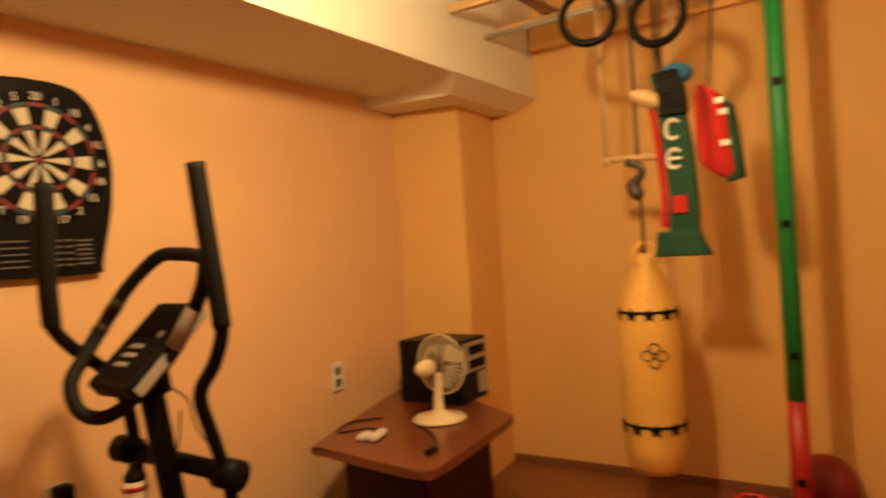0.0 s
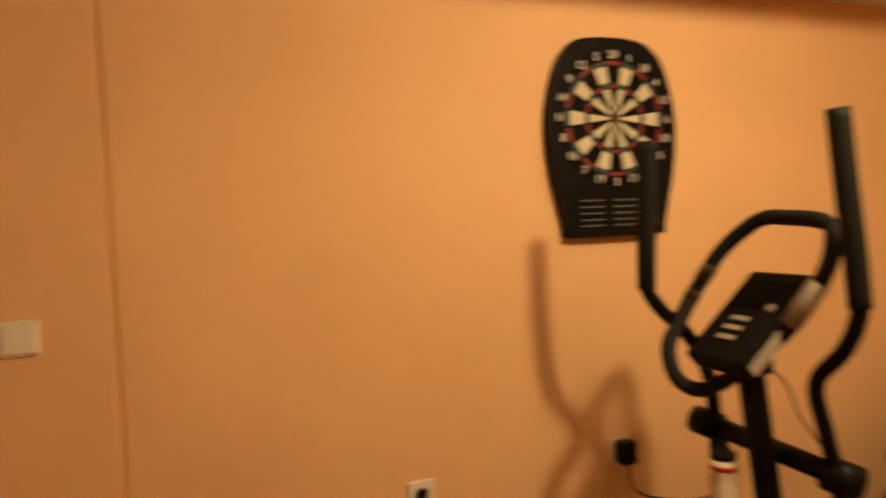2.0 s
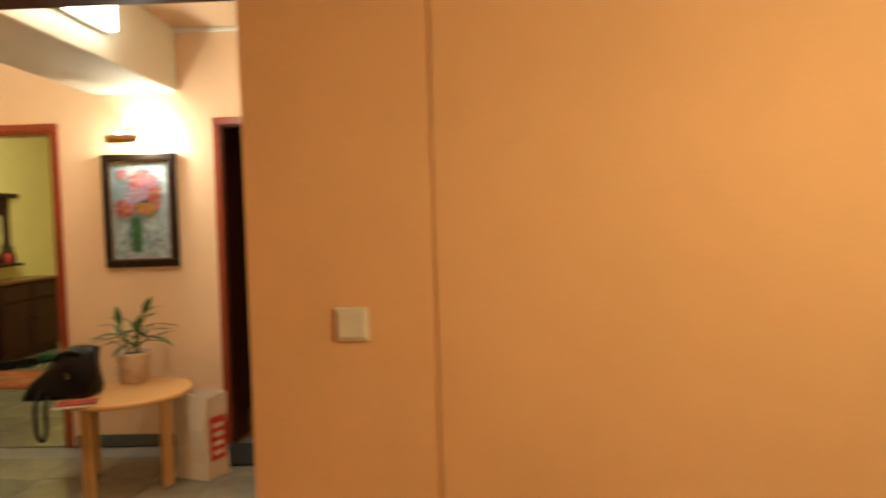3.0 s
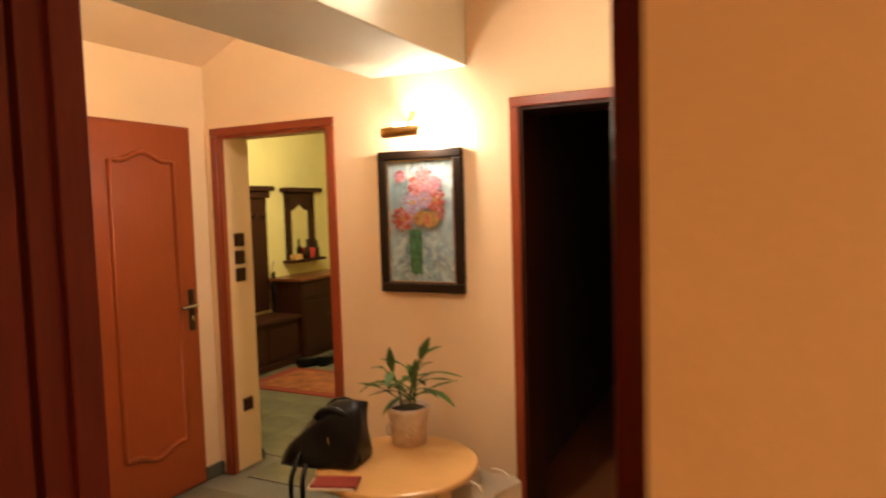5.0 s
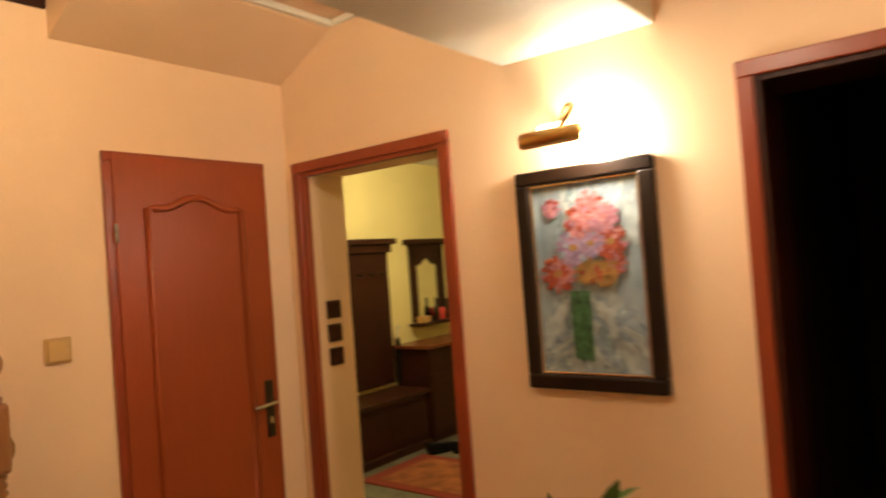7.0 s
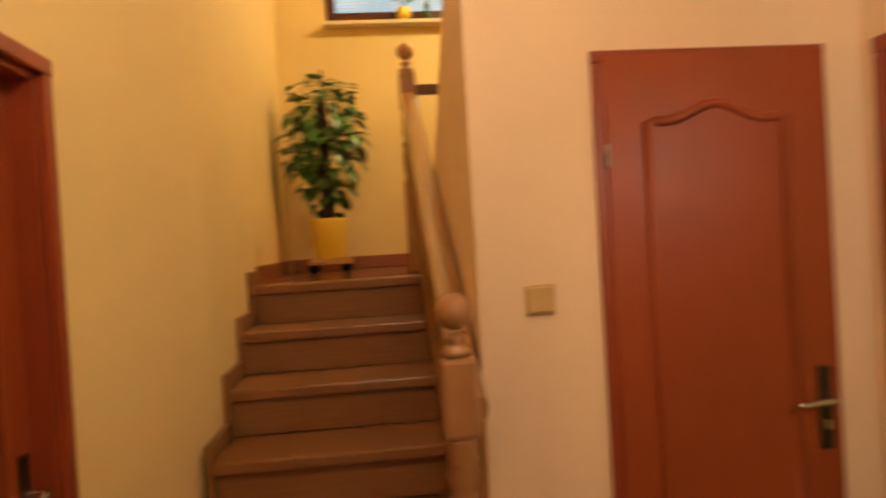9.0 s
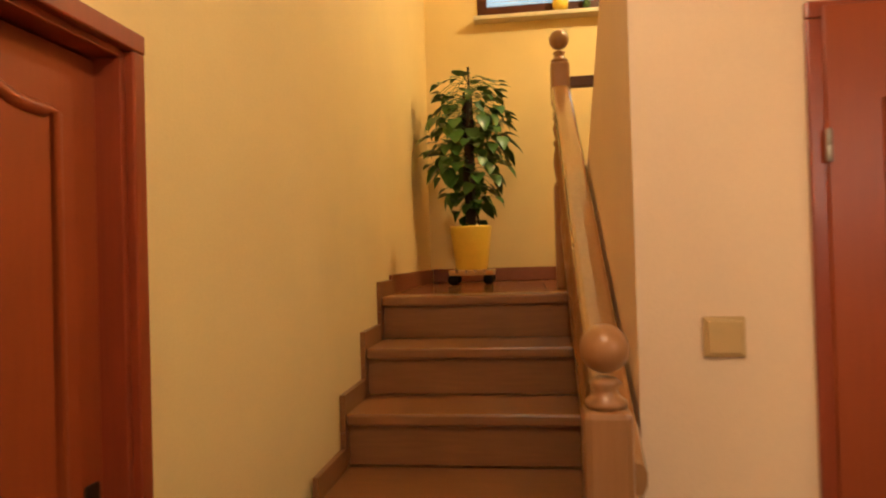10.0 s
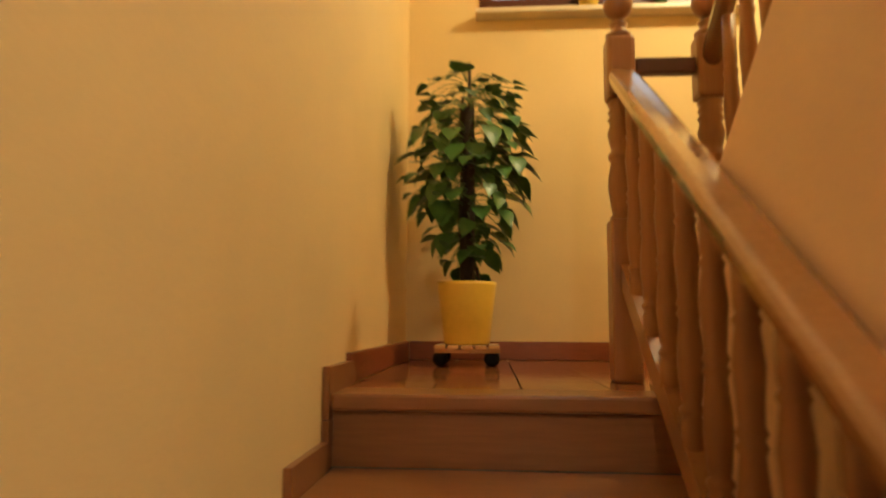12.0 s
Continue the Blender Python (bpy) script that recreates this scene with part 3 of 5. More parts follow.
def string_z(x):
    return 1.735 - (x + 4.40) * 0.70


def rail_z(x):
    return 2.338 - (x + 4.42) * 0.66


RY = 1.80
balustrade = thing("stair_balustrade", "turned oak balustrade beside the lower flight", "balustrade")
part("handrail", prism([(-0.034, -0.03), (-0.042, -0.012), (-0.043, 0.012), (-0.037, 0.026), (-0.028, 0.031), (0.0, 0.0325), (0.028, 0.031), (0.037, 0.026), (0.043, 0.012), (0.042, -0.012), (0.034, -0.03)], "x", -2.62, -4.40), M_RAIL, balustrade, "worn shiny oak handrail", smooth=False)
hr = balustrade.children[0].data
for v in hr.vertices:
    v.co = Vector((v.co.x, RY + v.co.y, rail_z(v.co.x) - 0.032 + v.co.z))
for i in range(15):
    x = -4.285 + i * 0.154
    if x > -2.66:
        break
    z0, z1 = string_z(x) - 0.02, rail_z(x) - 0.055
    k = (z1 - z0) / 0.70
    part("baluster", lathe([(r * 1.1, z * k) for r, z in BAL], centre=(x, RY, z0), n=16), M_TURNED, balustrade, smooth=True)
POST = [(0.030, 0), (0.034, 0.01), (0.026, 0.02), (0.030, 0.05), (0.037, 0.12), (0.036, 0.16), (0.028, 0.22), (0.035, 0.235), (0.035, 0.25), (0.026, 0.265),
        (0.030, 0.29), (0.036, 0.33), (0.028, 0.37), (0.035, 0.385), (0.028, 0.40), (0.034, 0.415), (0.028, 0.43), (0.034, 0.445), (0.030, 0.46)]


def newel(name, x, y, z0, zb, ztop, label, half=0.043):
    """A post: square foot, turned middle, square head, ball."""
    t = thing(name, label, "newel post", pose(x, y, z0))
    h = ztop - z0
    head = h - 0.155
    lo = zb - z0
    part("foot", box(-half, half, -half, half, 0, lo, 0.008), M_TURNED, t)
    span = head - 0.20 - lo
    part("turned_shaft", lathe([(r * half / 0.038, lo + z / 0.46 * span) for r, z in POST], n=18), M_TURNED, t, smooth=True)
    b = box(-half, half, -half, half, head - 0.20, head, 0.014)
    part("head", b, M_TURNED, t)
    part("neck", lathe([(0.038, 0), (0.040, 0.012), (0.026, 0.022), (0.022, 0.034), (0.030, 0.046), (0.02, 0.055)], centre=(0, 0, head), n=18), M_TURNED, t, smooth=True)
    part("ball", ball(0.046, (0, 0, h - 0.046), n=20), M_TURNED, t, smooth=True)
    return t


newel("newel_post", -2.585, 1.765, 0.0, 0.72, 1.42, "oak newel post with a ball top at the stair foot", 0.045)
newel("newel_post", -4.46, RY, LAND, LAND + 0.48, 2.60, "oak newel post with a ball top at the landing edge")
newel("newel_post", -4.46, 2.07, LAND, LAND + 0.48, 2.60, "oak newel post with a ball top by the upper flight")
solo("connecting_rail", box(-4.475, -4.435, RY + 0.044, 2.026, 2.325, 2.375, 0.006), M_DARKRAIL, "dark oak rail between two newel posts", "rail", kind="structure")
upper = thing("upper_flight", "oak upper flight with turned balusters", "stairs", kind="structure")
for i in range(1, 8):
    x, z = -4.38 + 0.25 * (i - 1), LAND + 0.19 * i
    part("tread", box(x, x + 0.28, 2.07, 2.94, z - 0.04, z, 0.006), M_STEP, upper)
    part("riser", box(x + 0.03, x + 0.05, 2.07, 2.94, z - 0.19, z - 0.041), M_STEP, upper)
part("handrail", tube([(-4.44, 2.07, 2.36), (-2.9, 2.07, 3.62)], 0.032, n=10, straight=True), M_RAIL, upper, smooth=True)
for i in range(11):
    x = -4.28 + 0.13 * i
    z0 = LAND + 0.10 + (x + 4.40) * 0.87
    part("baluster", lathe([(r, z * 1.18) for r, z in BAL], centre=(x, 2.07, z0), n=12), M_TURNED, upper, smooth=True)


# ---- landing: window, plants ----
win = thing("window_stair", "dark wooden window with white blinds over a pale sill", "window", kind="structure")
part("window_frame", boxes((-5.665, -5.58, WY0, WY0 + 0.06, WZ0, WZ1), (-5.665, -5.58, WY1 - 0.06, WY1, WZ0, WZ1), (-5.665, -5.58, WY0 + 0.06, WY1 - 0.06, WZ0, WZ0 + 0.075), (-5.665, -5.58, WY0 + 0.06, WY1 - 0.06, WZ1 - 0.05, WZ1)), M_WINFRAME, win)
pane = part("pane", boxes((-5.63, -5.625, WY0 + 0.055, WY1 - 0.055, WZ0 + 0.07, WZ1 - 0.045)), pane_material(), win)
pane.visible_shadow = False
part("window_sill", box(-5.66, -5.50, WY0 - 0.02, WY1 + 0.02, WZ0 - 0.028, WZ0 - 0.001, 0.006), M_SILL, win)
for i in range(41):
    z = WZ0 + 0.085 + i * 0.02
    b = box(-0.011, 0.011, WY0 + 0.065, WY1 - 0.065, -0.0006, 0.0006)
    bmesh.ops.rotate(b, verts=b.verts, cent=(0, 0, 0), matrix=Matrix.Rotation(radians(38), 3, "Y"))
    bmesh.ops.translate(b, verts=b.verts, vec=(-5.69, 0, z))
    part("blind_slat", b, M_BLIND, win)
backdrop = solo("backdrop_daylight", boxes((-9.0, -8.9, -3, 7, 1, 9)), sky_backdrop_material(), "pale bluish daylight beyond the window", "backdrop", kind="structure")
backdrop.visible_shadow = False

solo("skirting_landing_west", box(-5.59, -5.575, SY + 0.03, 2.95, LAND, LAND + 0.085, 0.003), M_LSKIRT, "reddish tiled skirting of the landing", "skirting", kind="structure")
solo("skirting_landing_south", box(-5.574, NOSE - 0.245, SY + 0.012, SY + 0.028, LAND, LAND + 0.085, 0.003), M_LSKIRT, "reddish tiled skirting of the landing", "skirting", kind="structure")


def leaf_mesh(b, root, way, up, length, width, droop=0.3, heart=True):
    way = way.normalized()
    side = way.cross(up).normalized()
    upn = side.cross(way)
    prof = ((0, 0.2), (0.04, 0.66), (0.20, 1.0), (0.45, 0.92), (0.72, 0.52), (0.88, 0.2), (1.0, 0.0)) if heart else ((0, 0.05), (0.12, 0.5), (0.4, 1.0), (0.7, 0.75), (0.9, 0.3), (1.0, 0.0))
    mid, lf, rt = [], [], []
    for s, w in prof:
        c = root + way * (s * length) - upn * (droop * length * s * s)
        mid.append(b.verts.new(c))
        lf.append(b.verts.new(c + side * (w * width / 2) + upn * 0.12 * width * w))
        rt.append(b.verts.new(c - side * (w * width / 2) + upn * 0.12 * width * w))
    for i in range(len(prof) - 1):
        b.faces.new((mid[i], mid[i + 1], lf[i + 1], lf[i]))
        b.faces.new((mid[i], rt[i], rt[i + 1], mid[i + 1]))


def climbing_plant(x, y, z):
    rnd = random.Random(11)
    t = thing("potted_climbing_plant", "tall leafy climbing plant on a moss pole in a yellow pot", "potted plant", pose(x, y, z))
    pot_z = 0.0
    part("pot", lathe([(0.085, 0), (0.092, 0.008), (0.119, 0.235), (0.120, 0.25), (0.112, 0.25), (0.108, 0.225)], n=32), M_YELLOW, t, "bright yellow tapered pot", smooth=True)
    part("soil", lathe([(0.107, 0.20), (0.108, 0.228), (0.03, 0.236)], n=20), M_SOIL, t)
    part("moss_pole", tube([(0, 0, 0.2), (0.003, 0.002, 0.6), (0, 0, 0.98)], 0.03, n=12), M_MOSS, t, smooth=True)
    part("stake", tube([(0.01, 0.01, 0.9), (0.01, 0.01, 1.17)], 0.007, n=8, straight=True), M_STEM, t)
    for k in range(4):
        a = k * 1.7
        pts = [(0.03 * math.cos(a + s), 0.03 * math.sin(a + s) + (0.03 if s < 1 else 0), 0.22 + s * 0.2) for s in (0, 1, 2, 3, 4)]
        part("vine", tube(pts, 0.006, n=6, steps=3), M_STEM, t, smooth=True)
    n = 0
    while n < 250:
        h = 0.28 + 0.78 * rnd.random() ** 0.85
        a = rnd.random() * 2 * math.pi
        f = (h - 0.3) / 0.8
        reach = 0.245 * (math.sin(math.pi * min(1.0, 0.08 + 0.70 * f)) ** 0.8)
        if f < 0.12 and rnd.random() < 0.5:
            continue
        r = reach * (0.35 + 0.65 * math.sqrt(rnd.random()))
        root = Vector((0.02 * math.cos(a), 0.02 * math.sin(a), h + 0.04))
        tip = Vector((r * math.cos(a), r * math.sin(a), h + rnd.uniform(-0.03, 0.05)))
        turned = a + rnd.uniform(-0.7, 0.7)
        way = Vector((0.75 * math.cos(turned), 0.75 * math.sin(turned), rnd.uniform(-1.15, 0.0) if f < 0.8 else rnd.uniform(-0.5, 0.3)))
        s = rnd.uniform(0.065, 0.115) * (0.8 if f > 0.75 else 1.0)
        b = tube([root, (root + tip) / 2 + Vector((0, 0, 0.025)), tip], 0.0018, n=4, steps=2)
        leaf_mesh(b, tip, way, Vector((0, 0, 1)) if abs(way.z) < 0.9 else Vector((math.cos(a), math.sin(a), 0.3)), s, s * 0.84, rnd.uniform(0.05, 0.35))
        part("leaf", b, M_LEAF, t, smooth=True)
        n += 1
    return t


DOLLY_Z = LAND
dolly = thing("plant_dolly", "wooden slatted plant dolly on black castors", "plant dolly", pose(-5.15, 1.31, DOLLY_Z))
for i in range(5):
    part("slat", box(-0.14, 0.14, -0.125 + i * 0.052, -0.083 + i * 0.052, 0.068, 0.084, 0.003), M_TABLE, dolly)
for xx in (-0.1, 0.1):
    part("crosspiece", box(xx - 0.02, xx + 0.02, -0.125, 0.125, 0.054, 0.0675, 0.002), M_TABLE, dolly)
    for yy in (-0.105, 0.095):
        b = lathe([(0.012, -0.016), (0.028, -0.014), (0.031, 0), (0.028, 0.014), (0.012, 0.016)], n=16)
        bmesh.ops.rotate(b, verts=b.verts, cent=(0, 0, 0), matrix=Matrix.Rotation(radians(90), 3, "Y"))
        bmesh.ops.translate(b, verts=b.verts, vec=(xx, yy, 0.031))
        part("castor", b, M_BLACK, dolly, "black plastic castor", smooth=True)
climbing_plant(-5.15, 1.305, DOLLY_Z + 0.084)

sp = thing("sill_plant", "small green plant in a yellow pot on the sill", "potted plant", pose(-5.535, 1.875, WZ0))
part("pot", lathe([(0.035, 0), (0.048, 0.03), (0.050, 0.07), (0.043, 0.085), (0.038, 0.08)], n=20), M_YELLOW, sp, smooth=True)
part("soil", lathe([(0.037, 0.06), (0.039, 0.078), (0.01, 0.08)], n=16), M_SOIL, sp)
for a, h in ((0.6, 0.07), (2.0, 0.05), (3.6, 0.08), (5.0, 0.06), (1.3, 0.09)):
    b = tube([(0, 0, 0.075), (0.02 * math.cos(a), 0.03 * math.sin(a), 0.08 + h)], 0.002, n=4, straight=True)
    leaf_mesh(b, Vector((0.02 * math.cos(a), 0.03 * math.sin(a), 0.08 + h)), Vector((0.2 * math.cos(a), math.sin(a), 0.2)), Vector((1, 0, 0.6)), 0.05, 0.04)
    part("leaf", b, M_LEAF, sp, smooth=True)
spike = thing("sill_succulent", "upright spiky succulent in a small clear pot", "potted plant", pose(-5.535, 2.035, WZ0))
part("pot", lathe([(0.018, 0), (0.024, 0.02), (0.024, 0.045), (0.018, 0.045)], n=14), M_LEAF2, spike, smooth=True)
for k in range(4):
    a = k * 1.6
    part("leaf", tube([(0.006 * math.cos(a), 0.006 * math.sin(a), 0.03), (0.014 * math.cos(a), 0.012 * math.sin(a), 0.1), (0.006 * math.cos(a), 0.006 * math.sin(a), 0.20 - 0.03 * k)], lambda s: 0.010 * (1 - s) + 0.001, n=6), M_LEAF2, spike, smooth=True)
fl = thing("sill_flower_jug", "yellow-green flower bunch in a little jug", "flower pot", pose(-5.535, 2.215, WZ0))
part("jug", lathe([(0.020, 0), (0.030, 0.02), (0.024, 0.05), (0.028, 0.06), (0.02, 0.06)], n=16), M_LEAF2, fl, smooth=True)
rf = random.Random(4)
for k in range(14):
    part("petal", ball(0.018, (rf.uniform(-0.015, 0.015), rf.uniform(-0.05, 0.03), 0.075 + rf.uniform(0, 0.045)), squash=(1, 1.1, 0.8), n=8), M_YELLOW if k % 3 else M_LEAF2, fl, smooth=True)
for k in range(4):
    b = bmesh.new()
    leaf_mesh(b, Vector((0, 0.02, 0.08)), Vector((0, 1, 0.2 + 0.2 * k)), Vector((1, 0, 0.4)), 0.08, 0.025, heart=False)
    part("leaf", b, M_LEAF, fl, smooth=True)


# ---- hall things ----
def rocker_switch(place, yaw, label, material, s=0.083):
    t = thing("light_switch", label, "light switch", pose(*place, 0, 0, yaw))
    part("plate", box(0, 0.009, -s / 2, s / 2, -s / 2, s / 2, 0.004), material, t)
    b = box(0.008, 0.0155, -s * 0.42, s * 0.42, -s * 0.42, s * 0.42, 0.004)
    for v in b.verts:
        if v.co.x > 0.012:
            v.co.x += 0.02 * v.co.z
    part("rocker", b, material, t)
    return t


rocker_switch((CX + 0.001, 2.02, 1.375), 0, "aged beige plastic light switch on the hall wall", M_BEIGEPL)
rocker_switch((0.415, GY - 0.001, 1.132), -90, "white plastic light switch beside the doorway", M_WHITEPL)
for z in (1.395, 1.29, 1.185):
    rocker_switch((MX0 + 0.001, PY + 0.135, z), 0, "dark brown light switch on the passage side", M_DARKWOOD_SHADE, 0.08)
rocker_switch((MX0 + 0.001, PY + 0.145, 0.39), 0, "dark brown wall socket low on the passage side", M_DARKWOOD_SHADE, 0.08)

# picture: frame, silver beading and canvas
picture = thing("flower_painting", "framed painting of red and pink flowers in a green vase", "painting", pose(-1.318, PY - 0.001, 1.489))
PW, PH = 0.232, 0.352
for d in ((-PW, PW, -0.032, 0, PH - 0.045, PH), (-PW, PW, -0.032, 0, -PH, -PH + 0.045), (-PW, -PW + 0.045, -0.032, 0, -PH + 0.045, PH - 0.045), (PW - 0.045, PW, -0.032, 0, -PH + 0.045, PH - 0.045)):
    part("frame_rail", box(*d, 0.006), M_FRAME, picture, "dark brown wooden frame rail")
for d in ((-PW + 0.045, PW - 0.045, -0.02, -0.004, PH - 0.056, PH - 0.0455), (-PW + 0.045, PW - 0.045, -0.02, -0.004, -PH + 0.0455, -PH + 0.056),
          (-PW + 0.0455, -PW + 0.056, -0.02, -0.004, -PH + 0.056, PH - 0.056), (PW - 0.056, PW - 0.0455, -0.02, -0.004, -PH + 0.056, PH - 0.056)):
    part("beading", box(*d, 0.003), M_STEEL, picture, "silver beading")


def canvas_material():
    m = mat("painted_canvas", (0.27, 0.34, 0.36), 0.4, grain=0.9, scale=7, stretch=(2.5, 1, 0.7), colour2=(0.15, 0.21, 0.25), blotch=0.3, blotch_scale=6)
    return m


part("canvas", boxes((-PW + 0.05, PW - 0.05, -0.008, -0.002, -PH + 0.05, PH - 0.05)), canvas_material(), picture, "grey-blue painted drapery")
DAUB = [mat("daub_" + n, c, 0.5, grain=0.8, scale=60, colour2=c2, blotch=0.35, blotch_scale=30) for n, c, c2 in
        (("pink", (0.29, 0.105, 0.15), (0.40, 0.24, 0.29)), ("coral", (0.34, 0.11, 0.11), (0.44, 0.25, 0.25)), ("crimson", (0.20, 0.025, 0.016), (0.32, 0.08, 0.03)),
         ("ochre", (0.30, 0.19, 0.05), (0.20, 0.07, 0.025)), ("green", (0.025, 0.10, 0.035), (0.06, 0.15, 0.07)), ("pale", (0.36, 0.42, 0.42), (0.27, 0.33, 0.35)),
         ("blue", (0.20, 0.28, 0.34), (0.26, 0.33, 0.36)), ("slate", (0.16, 0.24, 0.27), (0.24, 0.32, 0.33)), ("mauve", (0.22, 0.14, 0.24), (0.32, 0.25, 0.33)))]


def stroke(x, z, angle, length, width, bend, k, layer):
    """A tapering brush stroke on the canvas, bent sideways in its middle."""
    c, sn = math.cos(angle), math.sin(angle)
    up, down = [], []
    for i in range(7):
        q = i / 6
        w = 0.5 * width * math.sin(math.pi * (0.08 + 0.84 * q)) ** 0.6
        px, pz = length * (q - 0.5), bend * math.sin(math.pi * q)
        for side, row in ((1, up), (-1, down)):
            a, b2 = px, pz + side * w
            X = min(PW - 0.056, max(-PW + 0.056, x + a * c - b2 * sn))
            Z = min(PH - 0.057, max(-PH + 0.057, z + a * sn + b2 * c))
            row.append((X + i * 1e-5, Z + i * 1e-5))
    part("brush_stroke", prism(up + down[::-1], "y", -0.0083 - 0.00005 * layer, -0.0078), DAUB[k], picture)


rp = random.Random(8)
for i in range(34):
    x, z = rp.uniform(-0.16, 0.16), rp.uniform(-0.27, 0.28)
    pale = x + 0.35 * z > 0.02
    stroke(x, z, radians(rp.uniform(62, 112)), rp.uniform(0.12, 0.24), rp.uniform(0.018, 0.045), rp.uniform(-0.02, 0.02), rp.choice((5, 5, 6)) if pale else rp.choice((6, 7, 6, 5)), i)
for i in range(11):
    stroke(0.03 + 0.14 * rp.random(), -0.27 + 0.16 * rp.random(), radians(rp.choice((35, 50, 125, 140)) + rp.uniform(-12, 12)), rp.uniform(0.09, 0.17), rp.uniform(0.02, 0.04),
           rp.uniform(-0.03, 0.03), rp.choice((5, 5, 6, 6)), 36 + i)
for i in range(12):
    stroke(-0.16 + 0.10 * rp.random(), -0.28 + 0.10 * rp.random(), radians(rp.uniform(10, 70)), rp.uniform(0.05, 0.12), rp.uniform(0.008, 0.018), rp.uniform(-0.02, 0.02), rp.choice((5, 6, 6)), 58 + i)
for i in range(11):
    stroke(-0.062 + 0.0055 * i, -0.155 + 0.008 * rp.random(), radians(90 + rp.uniform(-4, 4)), 0.215, 0.018, rp.uniform(-0.004, 0.004), 4, 72 + i)
for n_b, (cx, cz, r, k) in enumerate(((-0.115, 0.225, 0.032, 0), (-0.105, 0.015, 0.060, 2), (0.085, 0.04, 0.042, 2), (0.0, 0.02, 0.044, 3), (0.055, 0.005, 0.040, 3), (-0.045, 0.095, 0.058, 8),
                                      (0.080, 0.105, 0.054, 2), (0.015, 0.105, 0.046, 8), (-0.02, 0.175, 0.052, 1), (0.060, 0.180, 0.052, 0), (0.020, 0.225, 0.046, 1))):
    n_p = 17
    for ring, (q, ln) in enumerate(((0.62, 0.85), (0.34, 0.62))):
        for i in range(n_p - 4 * ring):
            a = 2 * math.pi * i / (n_p - 4 * ring) + rp.uniform(-0.2, 0.2)
            col = k if rp.random() < 0.55 else rp.choice((0, 1, 2) if k < 3 else (0, 6, 8) if k == 8 else (2, 3, 3))
            stroke(cx + r * q * math.cos(a), cz + r * q * math.sin(a), a, r * ln * rp.uniform(0.85, 1.1), r * 0.36, rp.uniform(-0.1, 0.1) * r, col, 90 + n_b * 4 + ring * 2 + rp.random())
    stroke(cx, cz, rp.random(), r * 0.5, r * 0.4, 0, 3 if k > 1 else 1, 94 + n_b * 4)

plamp = thing("picture_lamp", "polished brass picture lamp on a curved arm", "picture lamp", pose(-1.345, PY - 0.001, 1.92))
b = lathe([(0.024, -0.10), (0.026, -0.095), (0.026, 0.095), (0.024, 0.10)], n=24)
bmesh.ops.rotate(b, verts=b.verts, cent=(0, 0, 0), matrix=Matrix.Rotation(radians(90), 3, "Y"))
bmesh.ops.translate(b, verts=b.verts, vec=(0, -0.14, 0))
part("shade", b, M_BRASS, plamp, "brass tube shade", smooth=True)
part("arm", tube([(0.035, -0.14, 0.024), (0.062, -0.145, 0.05), (0.07, -0.13, 0.078), (0.048, -0.11, 0.09), (0.015, -0.08, 0.07), (-0.01, -0.03, 0.045), (-0.01, 0, 0.04)], 0.008), M_BRASS, plamp, smooth=True)
b = lathe([(0.034, 0), (0.034, 0.006), (0.022, 0.016)], n=24)
bmesh.ops.rotate(b, verts=b.verts, cent=(0, 0, 0), matrix=Matrix.Rotation(radians(90), 3, "X"))
bmesh.ops.translate(b, verts=b.verts, vec=(-0.01, 0, 0.04))
part("wall_rose", b, M_BRASS, plamp, smooth=True)
b = lathe([(0.01, -0.085), (0.013, -0.08), (0.013, 0.08), (0.01, 0.085)], n=12)
bmesh.ops.rotate(b, verts=b.verts, cent=(0, 0, 0), matrix=Matrix.Rotation(radians(90), 3, "Y"))
bmesh.ops.translate(b, verts=b.verts, vec=(0.03, -0.105, 0.034))
part("bulb", b, M_BULB, plamp, "glowing lamp tube", smooth=True)

strip = thing("beam_lamp", "glowing white strip lamp on the side of the beam", "wall lamp", pose(-1.056, 1.78, 2.41))
part("body", box(0, 0.03, -0.40, 0.40, -0.07, 0.09, 0.006), M_WHITEPL, strip)
part("diffuser", box(0.03, 0.075, -0.39, 0.39, -0.065, 0.08, 0.015), M_DIFFUSER, strip, "glowing white diffuser")
hl = thing("ceiling_lamp", "small round glass lamp under the hall ceiling", "ceiling lamp", pose(-1.635, 1.70, 2.60))
part("base", lathe([(0.04, -0.025), (0.045, -0.02), (0.045, 0)], n=24), M_BRASS, hl, smooth=True)
part("bulb", ball(0.034, (0, 0, -0.055), n=16), M_BULB, hl, smooth=True)
hl.children[1].visible_shadow = False

# round table with its things
TX, TY, TZ = -1.17, 2.44, 0.50
table = thing("round_table", "small round birch table with bent wooden legs", "side table", pose(TX, TY, 0))
part("tabletop", lathe([(0.325, TZ - 0.028), (0.335, TZ - 0.024), (0.338, TZ - 0.014), (0.335, TZ - 0.003), (0.325, TZ)], n=48), M_TABLE, table)
for a in (-19, 71, 161, 251):
    c, s = math.cos(radians(a)), math.sin(radians(a))
    b = box(-0.012, 0.012, -0.034, 0.034, 0, TZ - 0.03, 0.004)
    box(-0.22, -0.013, -0.034, 0.034, TZ - 0.055, TZ - 0.03, 0.004, bm=b)
    bmesh.ops.transform(b, verts=b.verts, matrix=Matrix.Translation((0.265 * c, 0.265 * s, 0)) @ Matrix.Rotation(radians(a), 4, "Z"))
    part("leg", b, M_TABLE, table)


